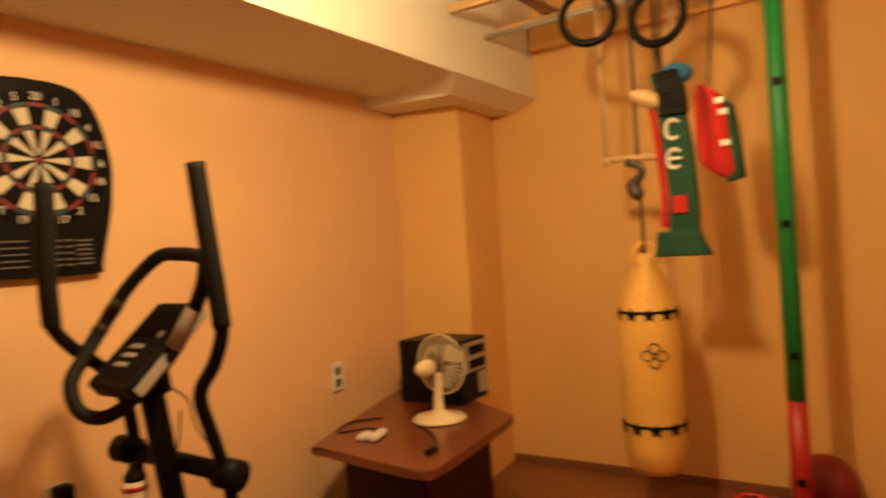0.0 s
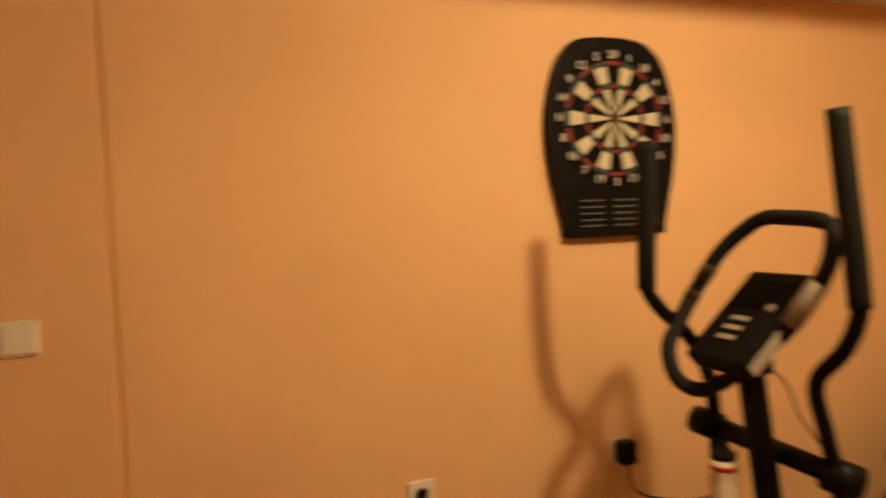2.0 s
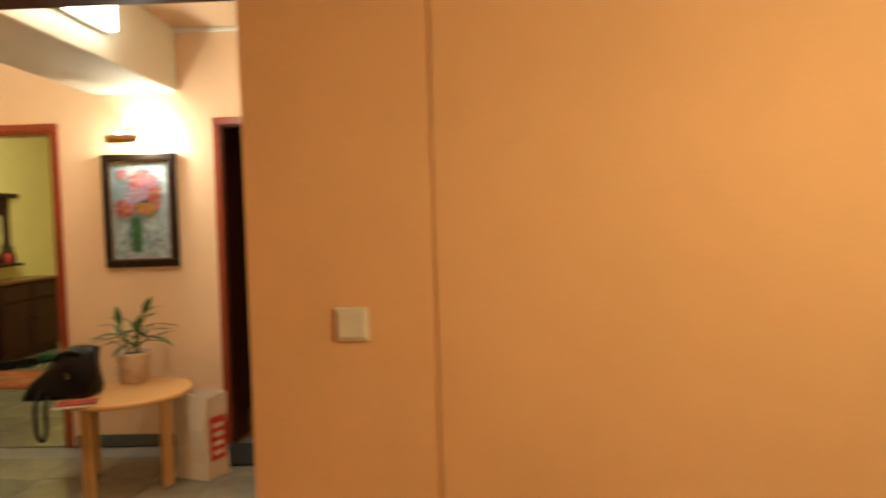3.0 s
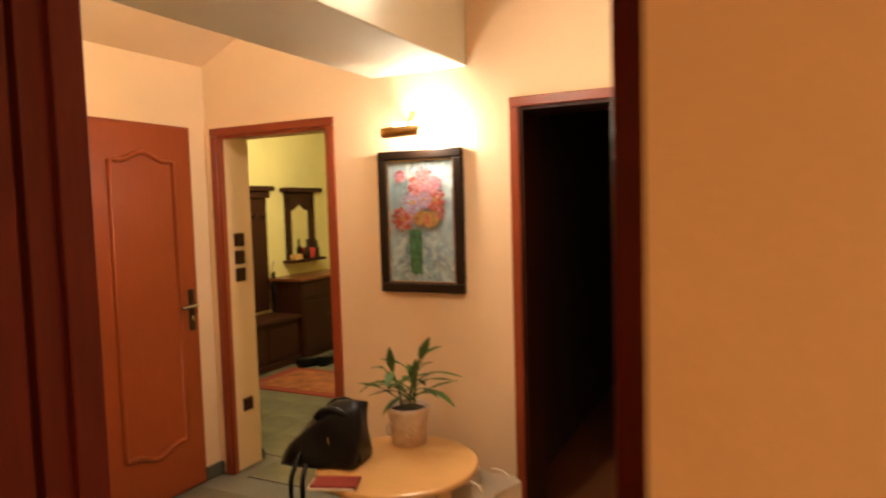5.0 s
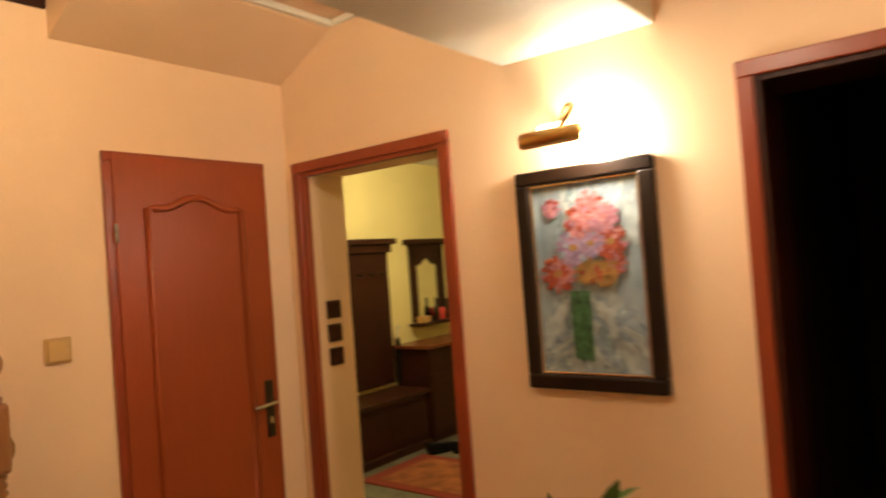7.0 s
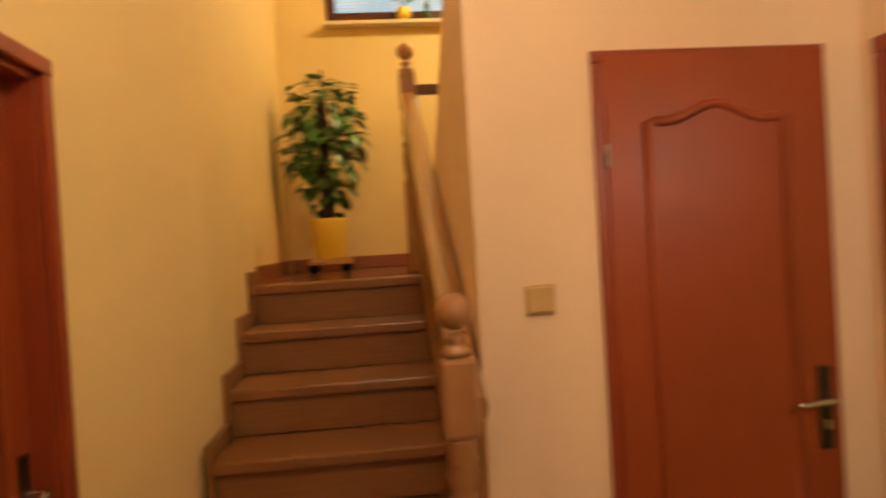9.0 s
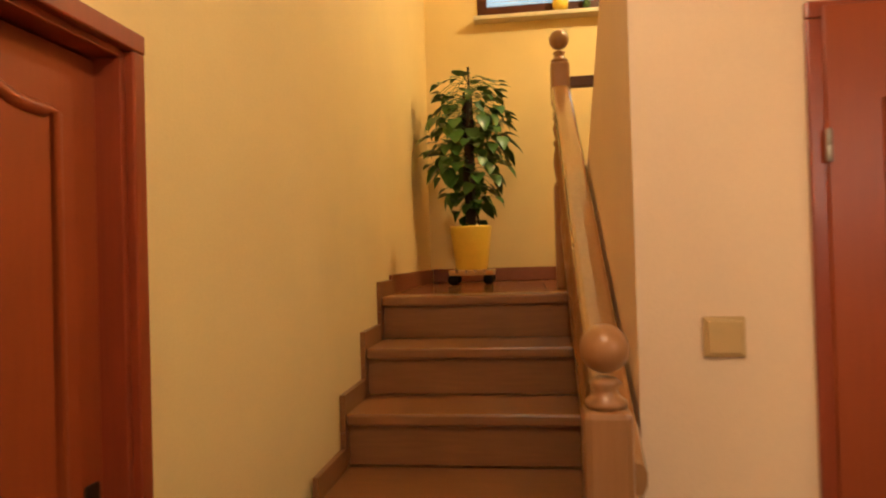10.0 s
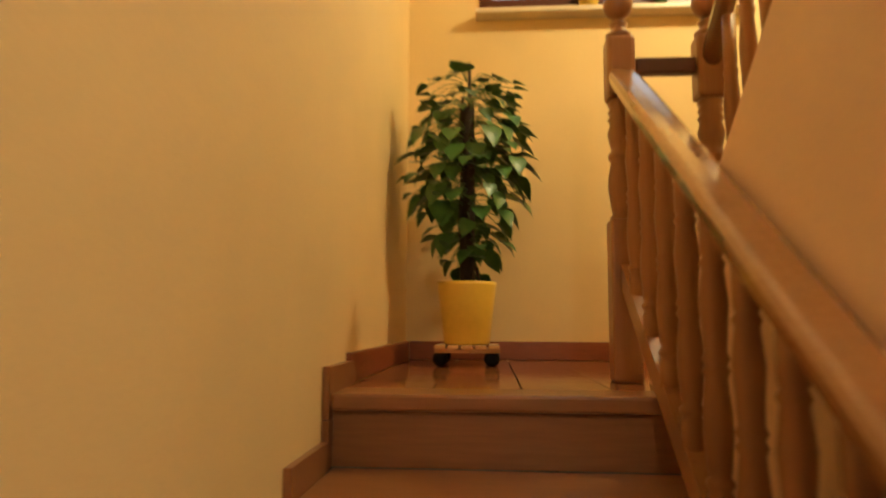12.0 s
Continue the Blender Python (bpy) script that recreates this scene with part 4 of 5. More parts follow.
def table_plant(x, y, z):
    rnd = random.Random(5)
    t = thing("potted_dracaena", "slender striped houseplant in an embossed whitish pot", "potted plant", pose(x, y, z))
    part("pot", lathe([(0.072, 0), (0.078, 0.006), (0.084, 0.10), (0.094, 0.15), (0.096, 0.17), (0.086, 0.17), (0.082, 0.15)], n=32), M_TERRA, t, smooth=True)
    part("soil", lathe([(0.082, 0.13), (0.083, 0.152), (0.02, 0.158)], n=20), M_SOIL, t)
    for cx, cy in ((-0.05, -0.068), (0.045, -0.072)):
        part("emblem", tube([(cx + 0.022 * math.cos(k), cy - 0.004, 0.075 + 0.028 * math.sin(k)) for k in (0, 1.05, 2.1, 3.14, 4.19, 5.24)], 0.004, n=6, closed=True), M_TERRA, t, smooth=True)
    stems = [(-0.025, -0.012, 0.17), (0.022, 0.01, 0.23), (0.0, 0.02, 0.11)]
    for sx, sy, hh in stems:
        top = Vector((sx * 2.4, sy * 2, 0.15 + hh))
        part("stem", tube([(sx, sy, 0.14), (sx * 1.5, sy, 0.15 + hh * 0.5), top], 0.006, n=6), M_LEAF2, t, smooth=True)
        for k in range(8):
            s = 0.18 + 0.8 * k / 8
            a = k * 2.4 + sx * 60 + 2.2
            root = Vector((sx * (1 + 1.4 * s), sy * (1 + s), 0.15 + hh * s))
            tip = root + Vector((0.085 * math.cos(a), 0.05 * math.sin(a), 0.04))
            b = tube([root, tip], 0.003, n=5, straight=True)
            leaf_mesh(b, tip, Vector((math.cos(a), 0.6 * math.sin(a), rnd.uniform(-0.15, 0.3))), Vector((0, 0, 1)), rnd.uniform(0.11, 0.155), rnd.uniform(0.034, 0.046), rnd.uniform(-0.1, 0.35), heart=False)
            part("leaf", b, M_LEAF2, t, smooth=True)
        b = bmesh.new()
        leaf_mesh(b, top, Vector((0.25 + sx * 14, -0.1, 1)), Vector((0.2, -1, 0.1)), 0.12, 0.042, 0.1, heart=False)
        part("leaf", b, M_LEAF2, t, smooth=True)
    return t


table_plant(-1.235, 2.66, TZ)


def handbag(x, y, z):
    t = thing("leather_bag", "slouching black leather handbag on the round table", "handbag", pose(x, y, z, 0, 0, 12))
    b = box(-0.20, 0.14, -0.11, 0.11, 0, 0.27, 0)
    bmesh.ops.subdivide_edges(b, edges=b.edges[:], cuts=7, use_grid_fill=True)
    for v in b.verts:
        f = v.co.z / 0.27
        lean = (v.co.x + 0.20) / 0.34
        v.co.z *= 0.42 + 0.58 * min(1.0, max(0.0, lean) * 1.6) ** 0.8
        v.co.x = v.co.x * (1 - 0.12 * f) + 0.02 * f + 0.012 * math.sin(17 * v.co.y + 19 * v.co.z)
        v.co.y = v.co.y * (1 - 0.42 * f * f) + 0.013 * math.sin(23 * v.co.x + 21 * v.co.z)
        if f > 0.9:
            v.co.z -= 0.03 * abs(v.co.y) / 0.07
    for k in range(2):
        bmesh.ops.smooth_vert(b, verts=b.verts, factor=0.5, use_axis_x=True, use_axis_y=True, use_axis_z=True)
    low = min(v.co.z for v in b.verts)
    bmesh.ops.translate(b, verts=b.verts, vec=(0, 0, -low))
    part("body", b, M_LEATHER, t, smooth=True)
    part("strap", tube([(-0.05, -0.05, 0.20), (-0.01, -0.07, 0.235), (0.06, -0.07, 0.235), (0.115, -0.055, 0.17), (0.135, -0.05, 0.02)], 0.014, n=8), M_LEATHER, t, smooth=True)
    part("strap", tube([(-0.05, 0.05, 0.20), (0.0, 0.06, 0.24), (0.08, 0.05, 0.225), (0.13, 0.03, 0.05)], 0.014, n=8), M_LEATHER, t, smooth=True)
    part("strap", tube([(-0.10, -0.09, 0.07), (-0.10, -0.15, 0.03), (-0.10, -0.195, -0.02), (-0.095, -0.20, -0.14), (-0.07, -0.20, -0.18), (-0.05, -0.20, -0.13), (-0.05, -0.195, -0.02), (-0.06, -0.14, 0.03)], 0.010, n=8), M_LEATHER, t, "thin strap hanging over the table edge", smooth=True)
    part("clasp", prism([(0.018, 0.135), (0.058, 0.140), (0.052, 0.108), (0.038, 0.098), (0.024, 0.106)], "y", -0.100, -0.088), M_STEEL, t, "silver badge")
    return t


handbag(-1.43, 2.35, TZ)
book = thing("booklets", "dark red and white booklets on the table edge", "booklet", pose(-1.27, 2.14, TZ, 0, 0, 20))
part("cover", box(-0.09, 0.09, -0.05, 0.05, 0.010, 0.018, 0.002), M_RUGEDGE, book)
part("pages", box(-0.10, 0.08, -0.055, 0.045, 0.0, 0.0095, 0.002), M_PAPER, book)


def carrier(x, y):
    t = thing("paper_bag", "white paper carrier bag with red print", "paper bag", pose(x, y, 0, 0, 0, -22))
    b = box(-0.11, 0.11, -0.08, 0.08, 0, 0.455, 0)
    bmesh.ops.subdivide_edges(b, edges=b.edges[:], cuts=4, use_grid_fill=True)
    for v in b.verts:
        v.co.x += 0.007 * math.sin(19 * v.co.z + 8 * v.co.y)
        v.co.y += 0.007 * math.sin(15 * v.co.z + 11 * v.co.x)
        if v.co.z > 0.445:
            v.co.z += 0.012 * math.sin(30 * v.co.x)
    for f in [f for f in b.faces if f.calc_center_median().z > 0.435 and abs(f.normal.z) > 0.7]:
        b.faces.remove(f)
    part("body", b, M_PAPER, t)
    part("print_block", box(0.1165, 0.121, -0.055, 0.06, 0.10, 0.34, 0.001), M_PRINT, t, "red printed block")
    for z in (0.29, 0.24, 0.19, 0.14):
        part("print_bar", box(0.1205, 0.1225, -0.035, 0.04, z - 0.012, z + 0.012), M_PAPER, t)
    for s in (-1, 1):
        part("cord_handle", tube([(-0.05, s * 0.08, 0.445), (-0.03, s * 0.082, 0.465), (0.03, s * 0.082, 0.465), (0.05, s * 0.08, 0.445)], 0.004, n=6), M_PAPER, t, smooth=True)
    return t


carrier(-0.80, 2.51)
solo("door_mat", box(-0.80, -0.22, 2.62, 2.985, 0.0, 0.014, 0.004), M_MAT, "black fibre door mat before the dark doorway", "door mat")
cab = thing("low_cabinet", "low cream cabinet against the hall wall", "cabinet", pose(0.32, 2.80, 0))
part("body", box(-0.25, 0.25, -0.18, 0.2, 0.04, 0.66, 0.006), M_SILL, cab)
part("top", box(-0.265, 0.265, -0.2, 0.2, 0.661, 0.685, 0.006), M_SILL, cab)
part("plinth", box(-0.24, 0.24, -0.16, 0.19, 0, 0.039), M_SKIRT, cab)

# ---- entry furniture ----
WX = -4.55
rack = thing("coat_rack", "dark stained wooden coat rack panel with a cornice", "coat rack", pose(WX, 5.33, 0))
part("panel", box(0.001, 0.03, -0.24, 0.24, 0.52, 1.72, 0.004), M_DARKWOOD_SHADE, rack)
part("cornice", box(0.001, 0.12, -0.29, 0.29, 1.77, 1.82, 0.012), M_DARKWOOD_SHADE, rack)
part("frieze", box(0.001, 0.07, -0.26, 0.26, 1.70, 1.769, 0.005), M_DARKWOOD_SHADE, rack)
for yy in (-0.15, 0.0, 0.15):
    part("hook", tube([(0.03, yy, 1.52), (0.08, yy, 1.50), (0.10, yy, 1.54)], 0.008), M_BRONZE, rack, smooth=True)
hall_mirror = thing("wall_mirror", "dark wooden framed mirror with an arched top and a shelf", "mirror", pose(WX, 6.14, 0))
for d in ((0.001, 0.035, -0.25, -0.17, 1.02, 1.70), (0.001, 0.035, 0.17, 0.25, 1.02, 1.70), (0.001, 0.035, -0.17, 0.17, 1.02, 1.06)):
    part("frame_rail", box(*d, 0.004), M_DARKWOOD_SHADE, hall_mirror)
part("frame_arch", prism([(-0.25, 1.70), (-0.17, 1.56), (-0.12, 1.56), (-0.07, 1.60), (0, 1.64), (0.07, 1.60), (0.12, 1.56), (0.17, 1.56), (0.25, 1.70), (0.25, 1.76), (-0.25, 1.76)], "x", 0.001, 0.035), M_DARKWOOD_SHADE, hall_mirror)
part("cornice", box(0.001, 0.11, -0.32, 0.32, 1.761, 1.81, 0.012), M_DARKWOOD_SHADE, hall_mirror)
part("shelf", box(0.001, 0.14, -0.30, 0.30, 0.985, 1.015, 0.005), M_DARKWOOD_SHADE, hall_mirror)
part("glass", boxes((0.006, 0.012, -0.168, 0.168, 1.06, 1.63)), M_MIRROR, hall_mirror, "clear mirror glass")
bench = thing("shoe_bench", "dark stained wooden shoe bench chest", "bench", pose(WX, 5.05, 0))
part("body", box(0.02, 0.385, -0.52, 0.52, 0.06, 0.45, 0.006), M_DARKWOOD_SHADE, bench)
part("lid", box(0.01, 0.42, -0.55, 0.535, 0.451, 0.49, 0.008), M_DARKWOOD_SHADE, bench)
part("plinth", box(0.02, 0.42, -0.53, 0.53, 0, 0.059, 0.004), M_DARKWOOD_SHADE, bench)
for yy in (-0.26, 0.26):
    part("front_panel", box(0.3855, 0.393, yy - 0.21, yy + 0.21, 0.11, 0.40, 0.004), M_DARKWOOD_SHADE, bench)
dresser = thing("dresser", "dark stained wooden dresser with a reddish top", "dresser", pose(WX, 6.10, 0))
part("body", box(0.02, 0.42, -0.50, 0.50, 0.06, 0.82, 0.006), M_DARKWOOD_SHADE, dresser)
part("top", box(0.005, 0.45, -0.53, 0.53, 0.821, 0.85, 0.006), M_DESK, dresser)
part("plinth", box(0.02, 0.40, -0.48, 0.48, 0, 0.059), M_DARKWOOD_SHADE, dresser)
for yy in (-0.25, 0.25):
    dd = part("door", box(0.4205, 0.432, yy - 0.23, yy + 0.23, 0.10, 0.60, 0.004), M_DARKWOOD_SHADE, dresser)
    part("knob", ball(0.014, (0.442, yy * 0.3, 0.42), n=10), M_BRONZE, dd, smooth=True)
    part("drawer", box(0.4205, 0.432, yy - 0.23, yy + 0.23, 0.63, 0.79, 0.004), M_DARKWOOD_SHADE, dresser)
red_cup = solo("red_candle", lathe([(0.03, 0), (0.035, 0.005), (0.04, 0.11), (0.034, 0.115)], n=18), M_PRINT, "red glass candle on the mirror shelf", "candle", pose(WX + 0.08, 6.25, 1.016), smooth=True)
for yy, hh in ((6.18, 0.22), (6.36, 0.20)):
    solo("dark_bottle", lathe([(0.026, 0), (0.03, 0.005), (0.03, hh * 0.5), (0.012, hh * 0.68), (0.011, hh), (0.008, hh)], n=16), M_BRONZE, "small dark bottle on the mirror shelf", "bottle", pose(WX + 0.07, yy, 1.016), smooth=True)
solo("wooden_box", box(-0.04, 0.04, -0.06, 0.06, 0, 0.06, 0.005), M_TABLE, "little pale wooden box on the mirror shelf", "box", pose(WX + 0.08, 5.97, 1.016))
umbrella = thing("hanging_umbrella", "folded dark umbrella hanging beside the rack", "umbrella", pose(WX + 0.06, 5.60, 0.50))
part("canopy", lathe([(0.006, 0), (0.02, 0.05), (0.035, 0.25), (0.02, 0.4), (0.01, 0.42)], n=12), M_LEATHER, umbrella, smooth=True)
part("handle", tube([(0, 0, 0.41), (0, 0, 0.5), (0.02, 0, 0.53), (0.035, 0, 0.50)], 0.008), M_WHITEPL, umbrella, smooth=True)


def shoe(x, y, yaw, material, label):
    t = thing("shoe", label, "shoe", pose(x, y, 0.0, 0, 0, yaw), group="shoes in the entry")
    b = box(-0.14, 0.14, -0.045, 0.045, 0.02, 0.10, 0)
    bmesh.ops.subdivide_edges(b, edges=b.edges[:], cuts=4, use_grid_fill=True)
    for v in b.verts:
        f = (v.co.x + 0.14) / 0.28
        v.co.z = 0.02 + (v.co.z - 0.02) * (1.0 - 0.55 * f)
        v.co.y *= 0.8 + 0.3 * math.sin(math.pi * min(f + 0.1, 1))
    bmesh.ops.smooth_vert(b, verts=b.verts, factor=0.6, use_axis_x=True, use_axis_y=True, use_axis_z=True)
    part("upper", b, material, t, smooth=True)
    part("sole", prism([(0.14 * math.cos(a), 0.045 * math.sin(a)) for a in [k * math.pi / 8 for k in range(16)]], "z", 0.0, 0.022), M_BLACK, t)


shoe(-3.92, 5.42, 70, M_LEATHER, "black leather shoe beside the dresser")
shoe(-3.80, 5.55, 95, M_LEATHER, "black leather shoe beside the dresser")
shoe(-3.70, 5.78, 60, M_GREENCLOTH, "dark green cloth shoe by the dresser")
shoe(-3.45, 5.85, 110, M_GREENCLOTH, "dark green cloth shoe by the dresser")
rug = thing("entry_rug", "rust-coloured rug with a dark red border and fringe", "rug", pose(-3.40, 4.92, 0.0))
part("border", box(-0.62, 0.85, -0.37, 0.37, 0.0, 0.009, 0.003), M_RUGEDGE, rug)
part("field", box(-0.50, 0.75, -0.29, 0.29, 0.0085, 0.0125, 0.002), M_RUG, rug)
elamp = thing("entry_lamp", "sparkling cut-glass ceiling lamp in the entry", "ceiling lamp", pose(-3.32, 4.98, 2.55))
part("rose", lathe([(0.02, -0.06), (0.05, -0.02), (0.06, 0)], n=20), M_BRASS, elamp, smooth=True)
for k in range(12):
    a = k * math.pi / 6
    part("crystal", lathe([(0.004, -0.06), (0.014, -0.03), (0.014, 0.03), (0.004, 0.05)], centre=(0.07 * math.cos(a), 0.07 * math.sin(a), -0.16 + 0.02 * (k % 2)), n=8), M_GLASS, elamp)
for ob in elamp.children:
    ob.visible_shadow = False


# ---- gym things ----
def dartboard(x, z):
    t = thing("electronic_dartboard", "black electronic dartboard with cream and red segments", "dartboard", pose(x, GY - 0.001, z))
    out = [(-0.125, 0.240), (0.0, 0.250), (0.125, 0.240), (0.190, 0.17), (0.225, 0.06), (0.235, -0.03), (0.225, -0.15), (0.20, -0.26), (0.175, -0.352), (0.15, -0.365), (-0.15, -0.365),
           (-0.175, -0.352), (-0.20, -0.26), (-0.225, -0.15), (-0.235, -0.03), (-0.225, 0.06), (-0.190, 0.17)]
    sm = [(p.x, p.y) for p in smooth_path([(a, c, 0) for a, c in out], 3, True)]
    part("housing", prism(sm, "y", -0.035, 0, bevel=0.008), M_BLACK, t)

    def ring(a0, a1, r0, r1, d, material, name):
        n = 4
        pts = [(r1 * math.sin(a0 + (a1 - a0) * k / n), r1 * math.cos(a0 + (a1 - a0) * k / n)) for k in range(n + 1)]
        pts += [(r0 * math.sin(a1 - (a1 - a0) * k / n), r0 * math.cos(a1 - (a1 - a0) * k / n)) for k in range(n + 1)]
        part(name, prism(pts, "y", -0.0355 - d, -0.034), material, t)
    part("spider", prism([(0.214 * math.sin(k * math.pi / 24), 0.214 * math.cos(k * math.pi / 24)) for k in range(48)], "y", -0.0375, -0.034), M_DARTB, t)
    for k in range(20):
        a0, a1 = (k - 0.44) * math.pi / 10, (k + 0.44) * math.pi / 10
        light = k % 2 == 1
        ring(a0, a1, 0.017, 0.092, 0.005, M_DARTW if light else M_DARTB, "segment")
        ring(a0, a1, 0.096, 0.107, 0.005, M_DARTR if not light else M_GREEN_DARK, "treble")
        ring(a0, a1, 0.111, 0.162, 0.005, M_DARTW if light else M_DARTB, "segment")
        ring(a0, a1, 0.166, 0.178, 0.005, M_DARTR if not light else M_GREEN_DARK, "double")
    ring(0, 2 * math.pi * 0.999, 0.0005, 0.012, 0.006, M_DARTR, "bull")
    for k, num in enumerate((20, 1, 18, 4, 13, 6, 10, 15, 2, 17, 3, 19, 7, 16, 8, 11, 14, 9, 12, 5)):
        a = k * math.pi / 10
        c = bpy.data.curves.new("number", "FONT")
        c.body, c.size, c.align_x, c.align_y, c.extrude = str(num), 0.035, "CENTER", "CENTER", 0.0006
        c.materials.append(M_WHITEPL)
        ob = new("number", c)
        ob.parent = t
        ob.matrix_basis = pose(0.197 * math.sin(a), -0.0385, 0.197 * math.cos(a), 90, 0, 0)
    part("display", box(-0.145, -0.035, -0.0385, -0.034, -0.335, -0.245, 0.002), M_DARTB, t, "dark score display")
    for yy in (-0.252, -0.272, -0.292, -0.312, -0.330):
        part("display_bar", box(-0.135, -0.05, -0.0395, -0.038, yy - 0.002, yy + 0.002), M_SLOT, t)
        for xx in (-0.01, 0.025, 0.06):
            part("button", box(xx, xx + 0.026, -0.040, -0.034, yy - 0.004, yy + 0.002, 0.001), M_SLOT, t)
    for i in range(6):
        part("speaker_slot", box(0.098, 0.148, -0.0385, -0.034, -0.332 + 0.015 * i, -0.326 + 0.015 * i), M_SLOT, t)


M_SLOT = mat("grey_print", (0.13, 0.12, 0.11), 0.5, grain=0.3)
M_GREEN_DARK = mat("dart_blue", (0.02, 0.05, 0.06), 0.5, grain=0.2)
dartboard(2.055, 1.655)


def socket(x, z, label, y=GY - 0.001, wells=(0,)):
    t = thing("wall_socket", label, "socket", pose(x, y, z))
    part("plate", box(-0.04, 0.04, -0.011, 0, min(wells) - 0.04, max(wells) + 0.04, 0.005), M_WHITEPL, t)
    for dz in wells:
        b = lathe([(0.021, 0), (0.021, 0.003), (0.018, 0.003), (0.017, -0.001)], n=20)
        bmesh.ops.rotate(b, verts=b.verts, cent=(0, 0, 0), matrix=Matrix.Rotation(radians(90), 3, "X"))
        bmesh.ops.translate(b, verts=b.verts, vec=(0, -0.011, dz))
        part("well", b, M_SILVER, t, smooth=True)
    return t


socket(1.375, 0.585, "white plastic wall socket")
socket(3.365, 0.71, "white double wall socket above the desk", wells=(-0.028, 0.028))
socket(2.055, 0.60, "white wall socket holding a black plug")
plug = thing("power_plug", "black power adapter in the wall socket", "plug", pose(2.055, GY - 0.013, 0.60))
part("body", box(-0.028, 0.028, -0.05, 0, -0.035, 0.04, 0.01), M_BLACK, plug)
part("cable", tube([(0, -0.03, -0.03), (0.02, -0.04, -0.12), (0.10, -0.10, -0.14), (0.2, -0.2, -0.1), (0.23, -0.28, 0.1), (0.20, -0.36, 0.25)], 0.003, n=6), M_BLACK, plug, smooth=True)


def elliptical():
    t = thing("elliptical_trainer", "black elliptical trainer with foam grips and a tilted console", "exercise machine")
    arm = part("swing_arm", tube([(2.04, -0.30, 1.548), (2.052, -0.305, 1.40), (2.066, -0.31, 1.26), (2.077, -0.312, 1.14), (2.072, -0.28, 1.05), (2.082, -0.20, 0.96), (2.12, -0.19, 0.84), (2.16, -0.19, 0.70), (2.17, -0.19, 0.60)], 0.018, n=14), M_BLACK, t, smooth=True)
    part("grip", tube([(2.04, -0.30, 1.552), (2.052, -0.305, 1.40), (2.066, -0.31, 1.26), (2.077, -0.312, 1.14)], 0.0235, n=16), M_BLACKFOAM, arm, smooth=True)
    arm2 = part("swing_arm", tube([(1.872, 0.09, 1.530), (1.872, 0.10, 1.37), (1.876, 0.112, 1.243), (1.888, 0.13, 1.165), (1.938, 0.13, 1.098), (2.010, 0.122, 1.03), (2.07, 0.118, 0.92), (2.088, 0.118, 0.777), (2.09, 0.12, 0.6)], 0.018, n=14), M_BLACK, t, smooth=True)
    part("grip", tube([(1.872, 0.09, 1.535), (1.872, 0.10, 1.37), (1.876, 0.112, 1.243), (1.888, 0.13, 1.165)], 0.0235, n=16), M_BLACKFOAM, arm2, smooth=True)
    bar = part("fixed_handlebar", tube([(2.10, -0.22, 1.318), (2.10, -0.118, 1.331), (2.098, -0.035, 1.326), (2.06, 0.045, 1.255), (2.0, 0.072, 1.161), (1.93, 0.067, 1.073), (1.885, 0.05, 1.017), (1.885, 0.02, 0.95), (1.93, -0.012, 0.925), (1.985, -0.06, 0.965), (2.03, -0.17, 1.08), (2.06, -0.24, 1.20), (2.085, -0.247, 1.275)], 0.0185, n=12, closed=True), M_BLACKFOAM, t, smooth=True)
    for p, q in (((2.012, 0.070, 1.178), (2.036, 0.060, 1.215)), ((1.978, 0.074, 1.132), (1.992, 0.073, 1.150))):
        part("pulse_sensor", tube([p, q], 0.0205, n=12, straight=True), M_BRONZE, bar, "metal pulse sensor", smooth=True)
    part("clamp", tube([(2.033, -0.18, 1.095), (2.058, -0.235, 1.19)], 0.0225, n=12, straight=True), M_SILVER, bar, smooth=True)
    console = part("console", box(-0.15, 0.14, -0.09, 0.09, -0.055, 0.0, 0.012), M_BLACK, t, "tilted console with a dark screen")
    console.matrix_basis = pose(2.015, -0.075, 1.112, 0, -40, 0)
    part("screen", box(0.015, 0.105, -0.07, 0.07, -0.001, 0.003, 0.001), M_DARTB, console)
    for k in range(3):
        part("button", box(-0.09 + 0.03 * k, -0.075 + 0.03 * k, -0.02, 0.03, -0.001, 0.005, 0.002), M_SILVER, console)
    part("round_button", lathe([(0.012, -0.002), (0.012, 0.004), (0.008, 0.006)], centre=(0.02, -0.055, 0), n=14), M_SILVER, console)
    part("back_trim", box(-0.14, 0.135, -0.0945, -0.089, -0.05, -0.02, 0.002), M_SILVER, console)
    part("mast", tube([(2.03, -0.053, 1.04), (2.073, -0.056, 0.724), (2.16, -0.06, 0.10)], 0.032, n=14, straight=True), M_BLACK, t, smooth=True)
    part("mast_collar", tube([(2.03, -0.053, 1.045), (2.042, -0.053, 0.965)], 0.052, n=14, straight=True), M_BLACK, t, smooth=True)
    part("pivot_axle", tube([(2.15, -0.22, 0.735), (2.075, 0.15, 0.785)], 0.026, n=14, straight=True), M_BLACK, t, smooth=True)
    part("pivot_cap", tube([(2.165, -0.235, 0.725), (2.15, -0.165, 0.735)], 0.042, n=16, straight=True), M_BLACK, t, smooth=True)
    part("pivot_cap", tube([(2.068, 0.17, 0.787), (2.085, 0.10, 0.778)], 0.038, n=16, straight=True), M_BLACK, t, smooth=True)
    part("flywheel_cover", prism([(2.20 + 0.24 * math.cos(k * math.pi / 12), 0.30 + 0.24 * math.sin(k * math.pi / 12)) for k in range(24)], "y", -0.12, 0.0, bevel=0.015), M_BLACK, t)
